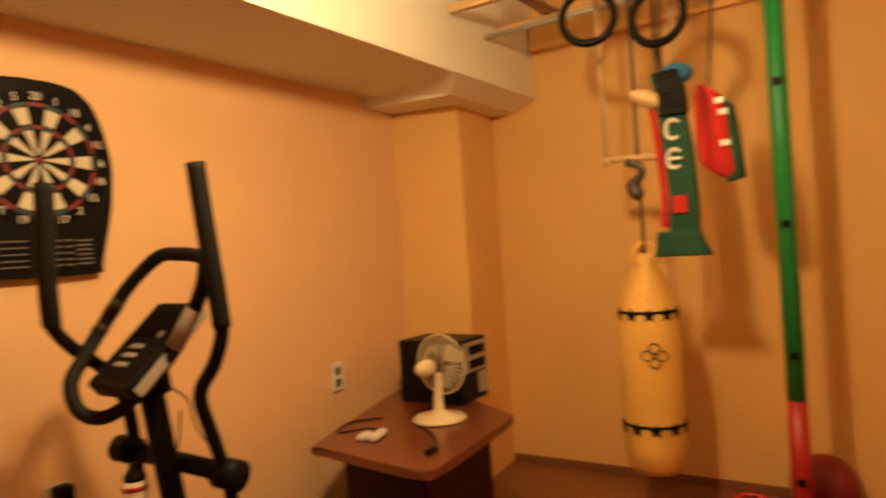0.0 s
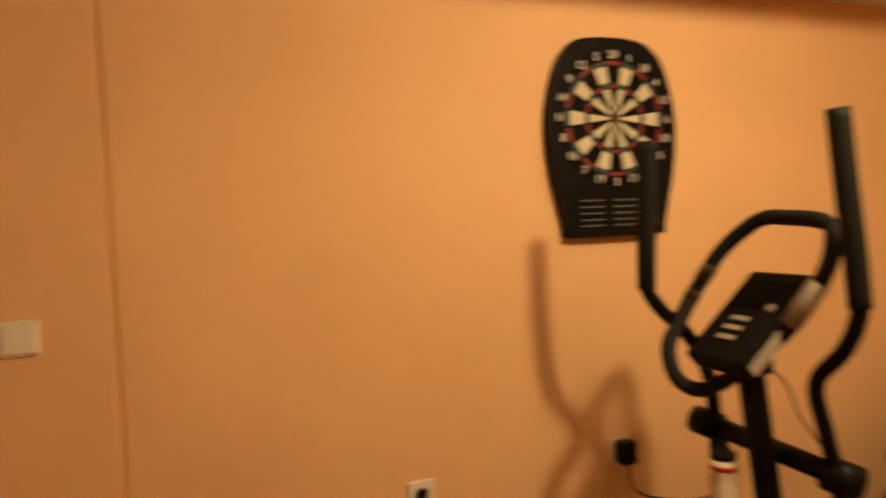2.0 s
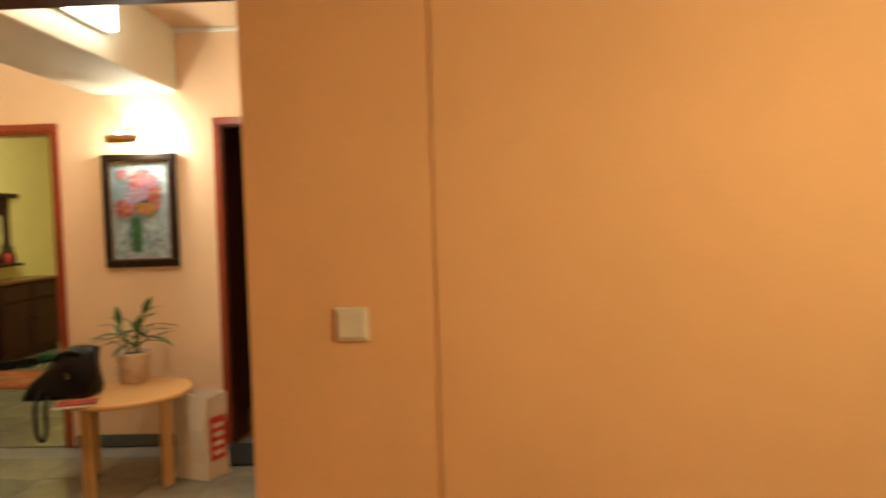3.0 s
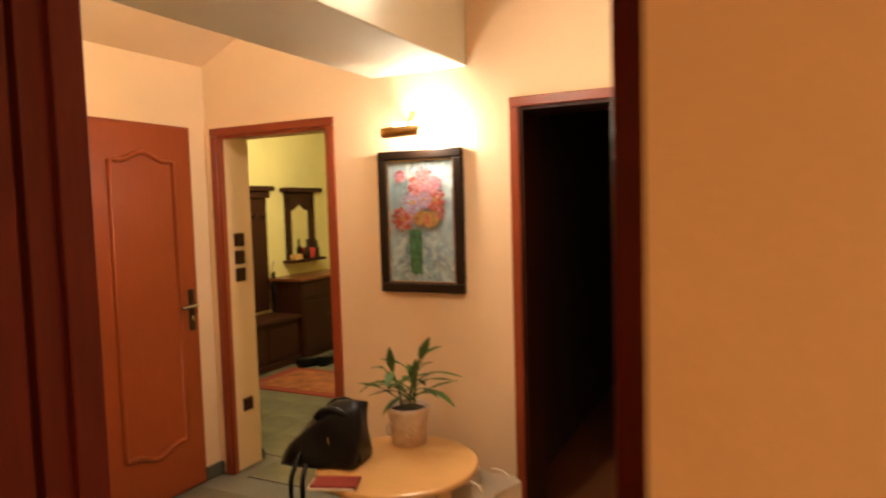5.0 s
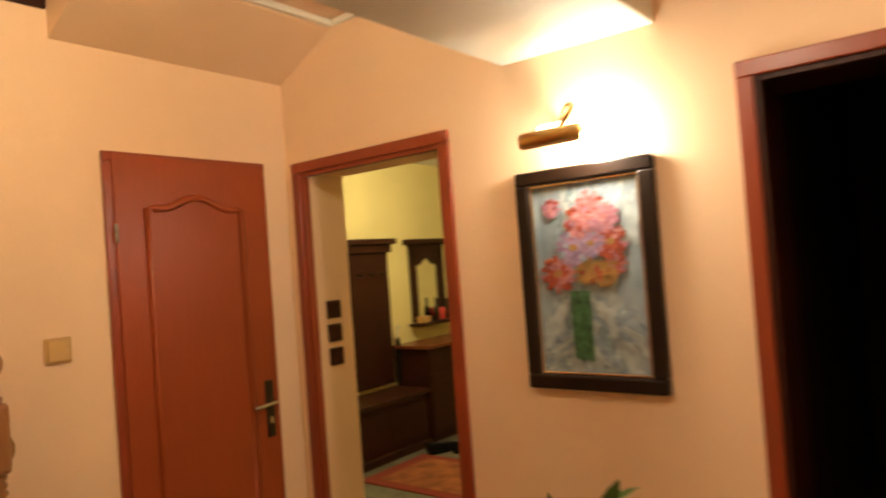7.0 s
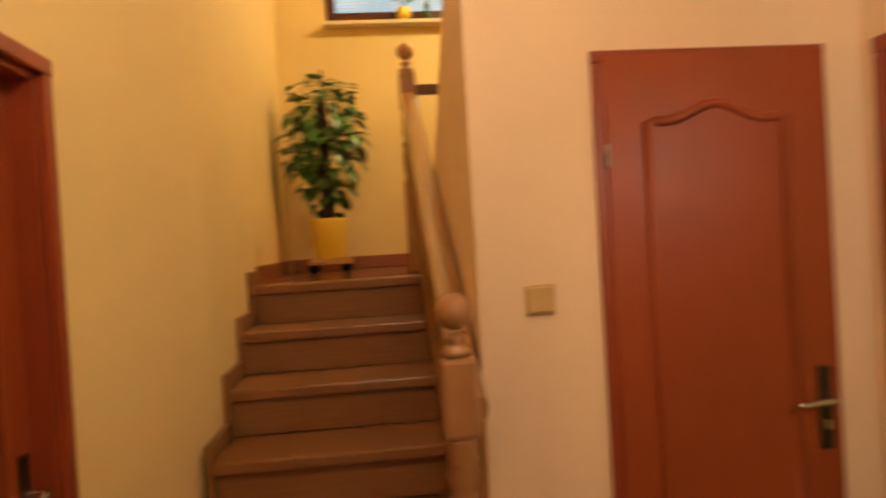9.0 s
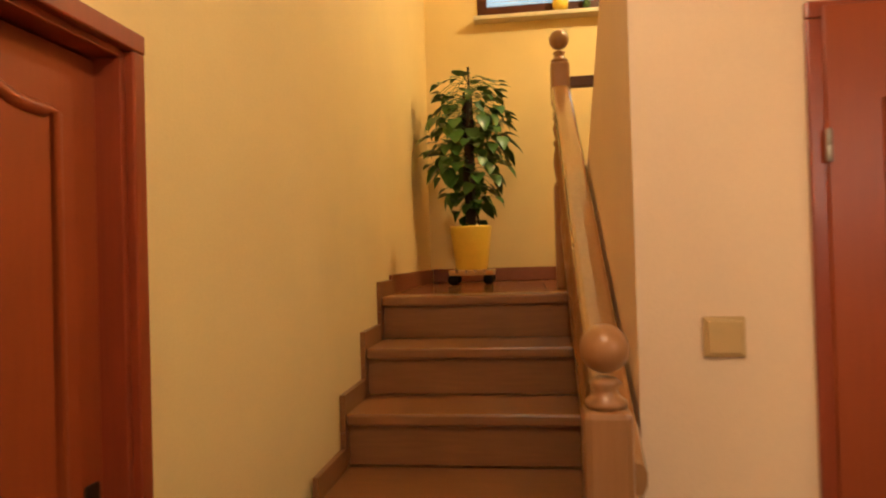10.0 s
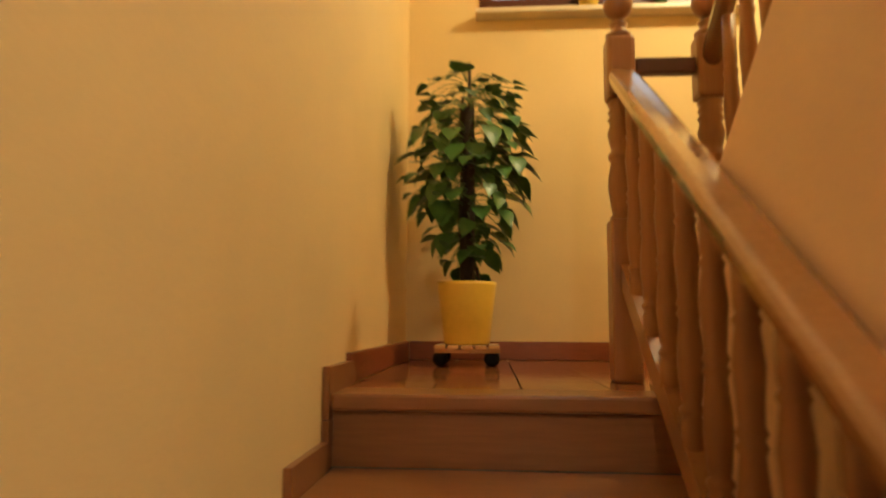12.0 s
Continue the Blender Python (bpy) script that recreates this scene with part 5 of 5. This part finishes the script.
    for x in (1.35, 2.45):
        part("foot_bar", tube([(x, -0.33, 0.035), (x, 0.25, 0.035)], 0.033, n=12, straight=True), M_BLACK, t, smooth=True)
    part("base_rail", box(1.35, 2.45, -0.09, -0.03, 0.03, 0.09, 0.008), M_BLACK, t)
    for x, y, z in ((2.17, -0.19, 0.30), (2.09, 0.12, 0.22)):
        part("pedal_arm", tube([(x, y, 0.62), (x - 0.02, y, z + 0.05), (1.5, y, z)], 0.02, n=10, steps=3), M_BLACK, t, smooth=True)
        part("pedal", box(1.47, 1.79, y - 0.06, y + 0.06, z + 0.02, z + 0.055, 0.012), M_BLACK, t)
    part("cable", tube([(2.06, -0.02, 1.0), (2.14, -0.06, 0.93), (2.12, -0.12, 0.86), (2.15, -0.17, 0.78)], 0.0025, n=6), M_BLACK, t, smooth=True)
    bottle = part("bottle", lathe([(0.028, 0), (0.032, 0.006), (0.033, 0.10), (0.028, 0.12), (0.033, 0.14), (0.030, 0.17)], centre=(2.02, 0.02, 0.56), n=16), M_PAPER, t, "whitish drink bottle in its cage", smooth=True)
    part("bottle_cap", lathe([(0.030, 0), (0.030, 0.012), (0.027, 0.014), (0.014, 0.03), (0.012, 0.045)], centre=(2.02, 0.02, 0.731), n=16), M_BLACK, bottle, "dark cap", smooth=True)
    part("bottle_ring", lathe([(0.0335, 0), (0.0345, 0.006), (0.0335, 0.012)], centre=(2.02, 0.02, 0.705), n=16), M_RED, bottle, "red ring", smooth=True)
    return t


elliptical()

# desk with a fan, a loudspeaker and clutter
DT = 0.56
desk = thing("low_desk", "low brown wooden desk with rounded corners", "desk")
top = smooth_path([(2.93, 0.21, 0), (2.86, 0.14, 0), (2.785, -0.32, 0), (2.80, -0.40, 0), (2.88, -0.415, 0), (3.44, -0.365, 0), (3.525, -0.335, 0), (3.57, -0.27, 0), (3.92, 0.36, 0), (3.90, 0.45, 0), (3.78, 0.455, 0)], 3, True)
part("desktop", prism([(p.x, p.y) for p in top], "z", DT - 0.035, DT, bevel=0.008), M_DESK, desk)
for d in ((2.98, 3.0, -0.27, 0.14), (3.46, 3.48, -0.25, 0.28)):
    part("side_panel", box(d[0], d[1], d[2], d[3], 0, DT - 0.036, 0.002), M_DARKWOOD_SHADE, desk)
part("back_panel", box(3.0, 3.459, 0.12, 0.14, 0.0, DT - 0.036, 0.002), M_DARKWOOD_SHADE, desk)
part("front_panel", box(3.001, 3.459, -0.25, -0.23, 0.02, DT - 0.036, 0.002), M_DARKWOOD_SHADE, desk)
spk = thing("stereo_unit", "black stereo unit with grey front panels", "stereo", pose(3.70, 0.06, DT + 0.001, 0, 0, 0))
part("cabinet", box(-0.13, 0.12, -0.12, 0.22, 0, 0.295, 0.006), M_BLACK, spk)
part("front_panel", box(-0.10, 0.11, -0.128, -0.1205, 0.14, 0.28, 0.003), M_SILVER, spk, "grey front panel")
for zz in (0.175, 0.24):
    part("window_slot", box(-0.055, 0.09, -0.133, -0.1275, zz - 0.02, zz + 0.022, 0.003), M_DARTB, spk)
part("lower_panel", box(0.03, 0.11, -0.128, -0.1205, 0.03, 0.13, 0.003), M_SILVER, spk)


def desk_fan(x, y, z):
    t = thing("desk_fan", "cream plastic desk fan with a wire cage", "fan", pose(x, y, z, 0, 0, -6))
    part("base", lathe([(0.112, 0), (0.117, 0.008), (0.107, 0.02), (0.04, 0.032), (0.028, 0.045)], n=32), M_CREAM, t, smooth=True)
    part("stem", tube([(0, 0, 0.03), (0, 0, 0.10), (0.01, 0, 0.20)], lambda s: 0.024 - 0.008 * s, n=14), M_CREAM, t, smooth=True)
    part("motor", ball(0.043, (-0.07, 0, 0.235), squash=(1.35, 0.85, 0.85)), M_CREAM, t, smooth=True)
    for k in range(3):
        a = k * 2.094 + 0.4
        b = bmesh.new()
        v = []
        for r, w in ((0.015, 0.25), (0.05, 0.5), (0.092, 0.55), (0.108, 0.25)):
            for s in (-1, 1):
                v.append(b.verts.new((0.045 + s * 0.012, r * math.cos(a + s * w), 0.235 + r * math.sin(a + s * w))))
        for i in range(3):
            b.faces.new((v[2 * i], v[2 * i + 1], v[2 * i + 3], v[2 * i + 2]))
        bmesh.ops.solidify(b, geom=b.faces[:], thickness=0.002)
        part("blade", b, M_CREAM, t, smooth=True)
    cage = part("cage", tube([(0.03, 0.128 * math.cos(k * math.pi / 8), 0.235 + 0.128 * math.sin(k * math.pi / 8)) for k in range(16)], 0.004, n=6, closed=True, steps=3), M_CREAM, t, smooth=True)
    for k in range(40):
        a = k * math.pi / 20
        c, s = math.cos(a), math.sin(a)
        part("cage_wire", tube([(0.075, 0.02 * c, 0.235 + 0.02 * s), (0.068, 0.075 * c, 0.235 + 0.075 * s), (0.03, 0.128 * c, 0.235 + 0.128 * s), (-0.005, 0.06 * c, 0.235 + 0.06 * s)], 0.0015, n=4, steps=3), M_CREAM, cage)
    part("hub_badge", lathe([(0.022, -0.003), (0.022, 0.003), (0.01, 0.005)], n=16), M_CREAM, cage)
    return t


desk_fan(3.34, -0.09, DT + 0.001)
pads = thing("white_controller", "white plastic gadget with its cord on the desk", "gadget", pose(3.03, 0.0, DT, 0, 0, 15))
part("body", box(-0.06, 0.06, -0.02, 0.02, 0, 0.028, 0.012), M_WHITEPL, pads)
part("body", box(-0.05, 0.03, 0.035, 0.075, 0, 0.024, 0.01), M_WHITEPL, pads)
part("cord", tube([(0.06, 0, 0.01), (0.12, 0.10, 0.004), (0.05, 0.2, 0.004), (0.2, 0.22, 0.004), (0.28, 0.1, 0.004)], 0.003, n=6), M_BLACK, pads, smooth=True)
cordb = thing("black_cable", "black cable with a plug lying on the desk", "cable", pose(2.95, -0.31, DT, 0, 0, 0))
part("plug", box(-0.03, 0.03, -0.012, 0.012, 0, 0.02, 0.006), M_BLACK, cordb)
part("cord", tube([(0.03, 0, 0.008), (0.12, 0.06, 0.004), (0.22, 0.16, 0.004), (0.3, 0.30, 0.004)], 0.0035, n=6), M_BLACK, cordb, smooth=True)

# hanging gear
XB = 3.85
bars = thing("climbing_rig", "pine climbing bars hung under the ceiling", "climbing rig")
part("beam", box(3.60, 3.64, -1.55, -0.104, 2.36, 2.40, 0.006), M_PINE, bars)
part("beam", box(4.05, 4.09, -1.55, -0.104, 2.36, 2.40, 0.006), M_PINE, bars)
part("bracket", box(3.55, 4.2, -1.33, -1.28, 2.40, 2.44, 0.005), M_DESK, bars)
part("bracket", box(3.55, 4.2, -0.42, -0.37, 2.40, 2.44, 0.005), M_DESK, bars)
for yy in (-0.715, -0.855, -1.03):
    part("crossbar", box(3.58, 4.1, yy - 0.02, yy + 0.02, 2.40, 2.435, 0.004), M_PINE, bars)
for yy in (-1.305, -0.395):
    for xx in (3.62, 4.07):
        part("hanger", tube([(xx, yy, 2.44), (xx, yy, 2.72)], 0.01, n=8, straight=True), M_STEEL, bars)
part("steel_bar", tube([(3.95, -1.0, 2.33), (3.95, -0.104, 2.33)], 0.014, n=10, straight=True), M_SILVER, bars, smooth=True)


def gym_ring(x, y, z, tilt):
    t = thing("gymnastic_ring", "black gymnastic ring on a strap", "gymnastic ring", pose(x, y, z, 0, 0, tilt), group="pair of rings")
    part("ring", tube([(0, 0.105 * math.cos(k * math.pi / 6), 0.105 * math.sin(k * math.pi / 6)) for k in range(12)], 0.016, n=12, closed=True), M_BLACK, t, smooth=True)
    part("strap", box(-0.003, 0.003, -0.014, 0.014, 0.088, 2.40 - z, 0.001), M_BLACKFOAM, t)


gym_ring(3.62, -0.755, 2.19, 15)
gym_ring(3.62, -1.03, 2.13, -10)
trap = thing("trapeze", "wooden trapeze bar on cream ropes", "trapeze")
part("bar", tube([(XB, -0.70, 1.63), (XB, -1.02, 1.615)], 0.015, n=12, straight=True), M_PINE, trap, smooth=True)
for yy in (-0.715, -1.03):
    part("rope", tube([(XB, yy, 1.60), (XB, yy, 2.40)], 0.009, n=8, straight=True), M_ROPE, trap, smooth=True)
    part("knot", ball(0.022, (XB, yy, 1.62), n=10), M_ROPE, trap, smooth=True)
bagp = thing("punching_bag", "yellow punching bag with black star bands", "punching bag", pose(XB, -0.855, 0.035))
part("sack", lathe([(0.02, 0.24), (0.09, 0.25), (0.115, 0.28), (0.127, 0.36), (0.130, 0.6), (0.129, 0.85), (0.113, 0.98), (0.07, 1.08), (0.045, 1.13), (0.052, 1.17), (0.02, 1.18)], n=32), M_BAG, bagp, smooth=True)
for zz, rad in ((0.46, 0.1295), (0.935, 0.1205)):
    part("band", lathe([(rad, zz - 0.006), (rad + 0.002, zz), (rad, zz + 0.006)], n=32), M_BLACK, bagp)
    for k in range(10):
        a = k * 2 * math.pi / 10
        pts = []
        for i in range(10):
            r = 0.032 if i % 2 == 0 else 0.014
            pts.append((r * math.sin(i * math.pi / 5), r * math.cos(i * math.pi / 5)))
        b = prism(pts, "y", -0.002, 0.003)
        bmesh.ops.transform(b, verts=b.verts, matrix=Matrix.Rotation(a, 4, "Z") @ Matrix.Translation((0, -rad - 0.001, zz - 0.012)))
        part("star", b, M_BLACK, bagp)
emb = bmesh.new()
for k in range(4):
    a = k * math.pi / 2
    tube([(0.03 * math.cos(a) + 0.022 * math.cos(u), 0, 0.03 * math.sin(a) + 0.022 * math.sin(u)) for u in (0, 1.26, 2.51, 3.77, 5.03)], 0.003, bm=emb, n=5, closed=True, steps=3)
bmesh.ops.transform(emb, verts=emb.verts, matrix=Matrix.Rotation(radians(-80), 4, "Z") @ Matrix.Translation((0.03, -0.131, 0.76)))
part("emblem", emb, M_CHAIN, bagp)
for a in (0.5, 2.6, 4.7):
    part("tassel", tube([(0.04 * math.cos(a), 0.04 * math.sin(a), 1.13), (0.05 * math.cos(a), 0.05 * math.sin(a), 1.19), (0.012 * math.cos(a), 0.012 * math.sin(a), 1.225)], 0.013, n=8), M_BAG, bagp, smooth=True)
part("chain", tube([(0, 0, 1.17), (0.004, 0, 1.35), (-0.004, 0, 1.60), (0, 0, 2.37)], 0.008, n=6), M_CHAIN, bagp, smooth=True)
part("spring", tube([(0, 0.0, 1.42), (0.01, 0.03, 1.47), (-0.01, -0.02, 1.53), (0.01, 0.04, 1.58)], lambda q: 0.022 + 0.010 * math.sin(7 * q), n=10), M_CHAIN, bagp, smooth=True)


def cloth_strip(b, x, y, z0, z1, w, sway, thick=0.02):
    n = 10
    rows = []
    for i in range(n + 1):
        s = i / n
        z = z1 + (z0 - z1) * s
        wob = sway * math.sin(2.2 * s)
        rows.append([b.verts.new((x + dx + 0.008 * math.sin(9 * s + k), y + wob + k * w / 2 * (1 + 0.1 * s), z)) for dx in (0, thick) for k in (-1, 1)])
    for p, q in zip(rows, rows[1:]):
        for i, j in ((0, 1), (1, 3), (3, 2), (2, 0)):
            b.faces.new((p[i], p[j], q[j], q[i]))
    b.faces.new(rows[0][:2] + rows[0][:1:-1])
    b.faces.new(rows[-1][:2] + rows[-1][:1:-1])
    return b


scarf = thing("knitted_scarf", "dark green knitted scarf with red edges and white letters", "scarf", pose(0, -0.03, 0))
part("cloth", cloth_strip(bmesh.new(), 3.70, -0.985, 1.24, 1.93, 0.10, -0.05, 0.03), M_GREENCLOTH, scarf)
part("edge", cloth_strip(bmesh.new(), 3.73, -0.925, 1.32, 1.80, 0.025, -0.03, 0.02), M_REDCLOTH, scarf, "red edge")
part("fringe", prism([(-0.93, 1.30), (-1.09, 1.29), (-1.13, 1.20), (-0.91, 1.20)], "x", 3.695, 3.735, bevel=0.01), M_GREENCLOTH, scarf, "green fringe")
for zz in (1.70, 1.585):
    part("letter_ring", tube([(3.692, -1.015 - 0.028 * math.cos(u), zz + 0.038 * math.sin(u)) for u in (0.7, 1.6, 2.5, 3.5, 4.4, 5.4)], 0.008, n=6), M_WHITEPL, scarf, "white knitted letter")
part("letter_bar", box(3.685, 3.692, -1.04, -0.99, 1.58, 1.592), M_WHITEPL, scarf, "white knitted letter")
part("patch", box(3.685, 3.70, -1.05, -0.995, 1.37, 1.44, 0.004), M_REDCLOTH, scarf)
part("hanger_strap", tube([(3.715, -0.98, 1.90), (3.75, -0.95, 2.05), (3.85, -0.93, 2.40)], 0.008, n=6), M_CHAIN, scarf, smooth=True)
part("collar", cloth_strip(bmesh.new(), 3.675, -1.0, 1.76, 1.93, 0.095, -0.02, 0.05), M_BLACKFOAM, scarf, "black cloth fold")
pads2 = thing("boxing_gear", "bundle of beige and blue boxing gear", "boxing gear", pose(3.72, -1.0, 1.87))
mitt = ball(0.058, (0, 0, 0), squash=(0.75, 1.35, 0.6))
bmesh.ops.transform(mitt, verts=mitt.verts, matrix=Matrix.Translation((0, 0.055, -0.03)) @ Matrix.Rotation(radians(25), 4, "X"))
part("mitt", mitt, M_BEIGE, pads2, "beige vinyl mitt", smooth=True)
part("wrap", ball(0.06, (0.01, -0.06, 0.05), squash=(0.8, 1.1, 0.75)), M_BLUECLOTH, pads2, "blue cloth wrap", smooth=True)
part("strap", tube([(0, -0.02, 0.06), (0.02, 0.0, 0.15), (0.1, 0.0, 0.54)], 0.007, n=6), M_CHAIN, pads2, smooth=True)
shorts = thing("hanging_sports_bag", "red and green sports bag hanging by a cord", "sports bag", pose(3.70, -1.20, 1.66))
bag_outline = [(0.056, 0.187), (0.010, 0.173), (-0.040, 0.12), (-0.055, -0.048), (-0.066, -0.160), (-0.030, -0.172), (0.022, -0.138), (0.056, -0.092), (0.060, 0.05)]
b = prism([(p.x, p.y) for p in smooth_path([(y, z, 0) for y, z in bag_outline], 3, True)], "x", -0.05, 0.05, bevel=0.022)
part("body", b, M_REDCLOTH, shorts, smooth=True)
b = prism([(-0.040, 0.135), (-0.066, 0.10), (-0.084, -0.05), (-0.094, -0.172), (-0.036, -0.186), (-0.055, -0.05)], "x", -0.045, 0.045, bevel=0.01)
part("side", b, M_GREENCLOTH, shorts, "dark green side", smooth=True)
for yy, zz in ((-0.03, 0.105), (-0.04, 0.06), (-0.042, -0.055)):
    part("print_bar", box(-0.055, -0.048, yy - 0.016, yy + 0.020, zz, zz + 0.024, 0.003), M_WHITEPL, shorts)
part("cord", tube([(0, 0.02, 0.17), (0.02, 0, 0.4), (0.15, 0.0, 0.76)], 0.005, n=6), M_CHAIN, shorts, smooth=True)
pole = thing("climbing_pole", "green and red painted climbing pole", "climbing pole", pose(3.95, -1.395, 0))
part("upper_pole", lathe([(0.036, 0.60), (0.036, 2.72)], n=20), M_GREEN, pole, "glossy green paint", smooth=True)
part("lower_pole", lathe([(0.038, 0.012), (0.038, 0.60)], n=20), M_RED, pole, "red paint", smooth=True)
part("foot_plate", lathe([(0.08, 0), (0.08, 0.012), (0.04, 0.012)], n=20), M_RED, pole)
for zz in (1.86, 1.30, 0.78, 0.28):
    part("peg", box(-0.05, -0.034, -0.02, 0.015, zz - 0.015, zz + 0.015, 0.004), M_BLACK, pole)
ballr = solo("exercise_ball", ball(0.14, (0, 0, 0.14), n=24), M_REDBALL, "dark red rubber exercise ball on the floor", "ball", pose(4.3, -1.45, 0), smooth=True)
hoop = solo("red_hoop", tube([(0, 0.1 * math.cos(k * math.pi / 6), 0.11 + 0.1 * math.sin(k * math.pi / 6)) for k in range(12)], 0.012, n=8, closed=True), M_RED, "small red plastic ring leaning on the pole", "ring", pose(3.9, -1.22, 0), smooth=True)
gl = thing("gym_lamp", "bare glowing bulb on a cord", "pendant lamp", pose(*GYM_LAMP))
part("cord", tube([(0, 0, 0.05), (0, 0, 2.72 - GYM_LAMP[2])], 0.004, n=6, straight=True), M_BLACK, gl)
part("holder", lathe([(0.018, 0.03), (0.02, 0.035), (0.02, 0.075), (0.008, 0.09)], n=14), M_BLACK, gl, smooth=True)
bulb = part("bulb", ball(0.03, (0, 0, 0), n=14), M_BULB, gl, smooth=True)
bulb.visible_shadow = False
sl = thing("stair_lamp", "round glowing wall lamp by the upper flight", "wall lamp", pose(-4.55, 2.95, 3.7))
part("base", box(-0.05, 0.05, -0.03, 0, -0.05, 0.05, 0.006), M_BRASS, sl)
part("arm", tube([(0, -0.03, 0), (0, -0.12, -0.02), (0, -0.25, 0.0)], 0.008, n=8), M_BRASS, sl, smooth=True)
part("bulb", ball(0.05, (0, -0.29, 0), n=16), M_BULB, sl, smooth=True)
sl.children[2].visible_shadow = False


# ---- tiles, last ----
def tiles(parent, x0, x1, y0, y1, s, z, material, inside=None, turn=0.0):
    b = box(-s / 2 + 0.0015, s / 2 - 0.0015, -s / 2 + 0.0015, s / 2 - 0.0015, -0.008, 0.0, 0.0015, segments=1)
    me = finish(b, "tile", material)
    n = 0
    for i in range(int((x1 - x0) / s) + 1):
        for j in range(int((y1 - y0) / s) + 1):
            x, y = x0 + s * (i + 0.5), y0 + s * (j + 0.5)
            if x + s / 2 > x1 + 0.001 or y + s / 2 > y1 + 0.001 or (inside and not inside(x, y)):
                continue
            ob = new("tile", me)
            ob.parent = parent
            ob.matrix_basis = pose(x, y, z)
            n += 1
    return n


tiles(FLOOR_HALL, -2.7, 1.6, 0.81, 3.01, 0.333, 0.0, M_TILE)
tiles(FLOOR_HALL, -4.55, -1.2, 3.02, 7.35, 0.333, 0.0, M_TILE, lambda x, y: y > 3.3 or (MX0 < x < MX1))
LANDING = bpy.data.objects["slab_landing"]
tiles(LANDING, -5.57, -4.19, SY + 0.03, 2.95, 0.23, LAND, M_LTILE)
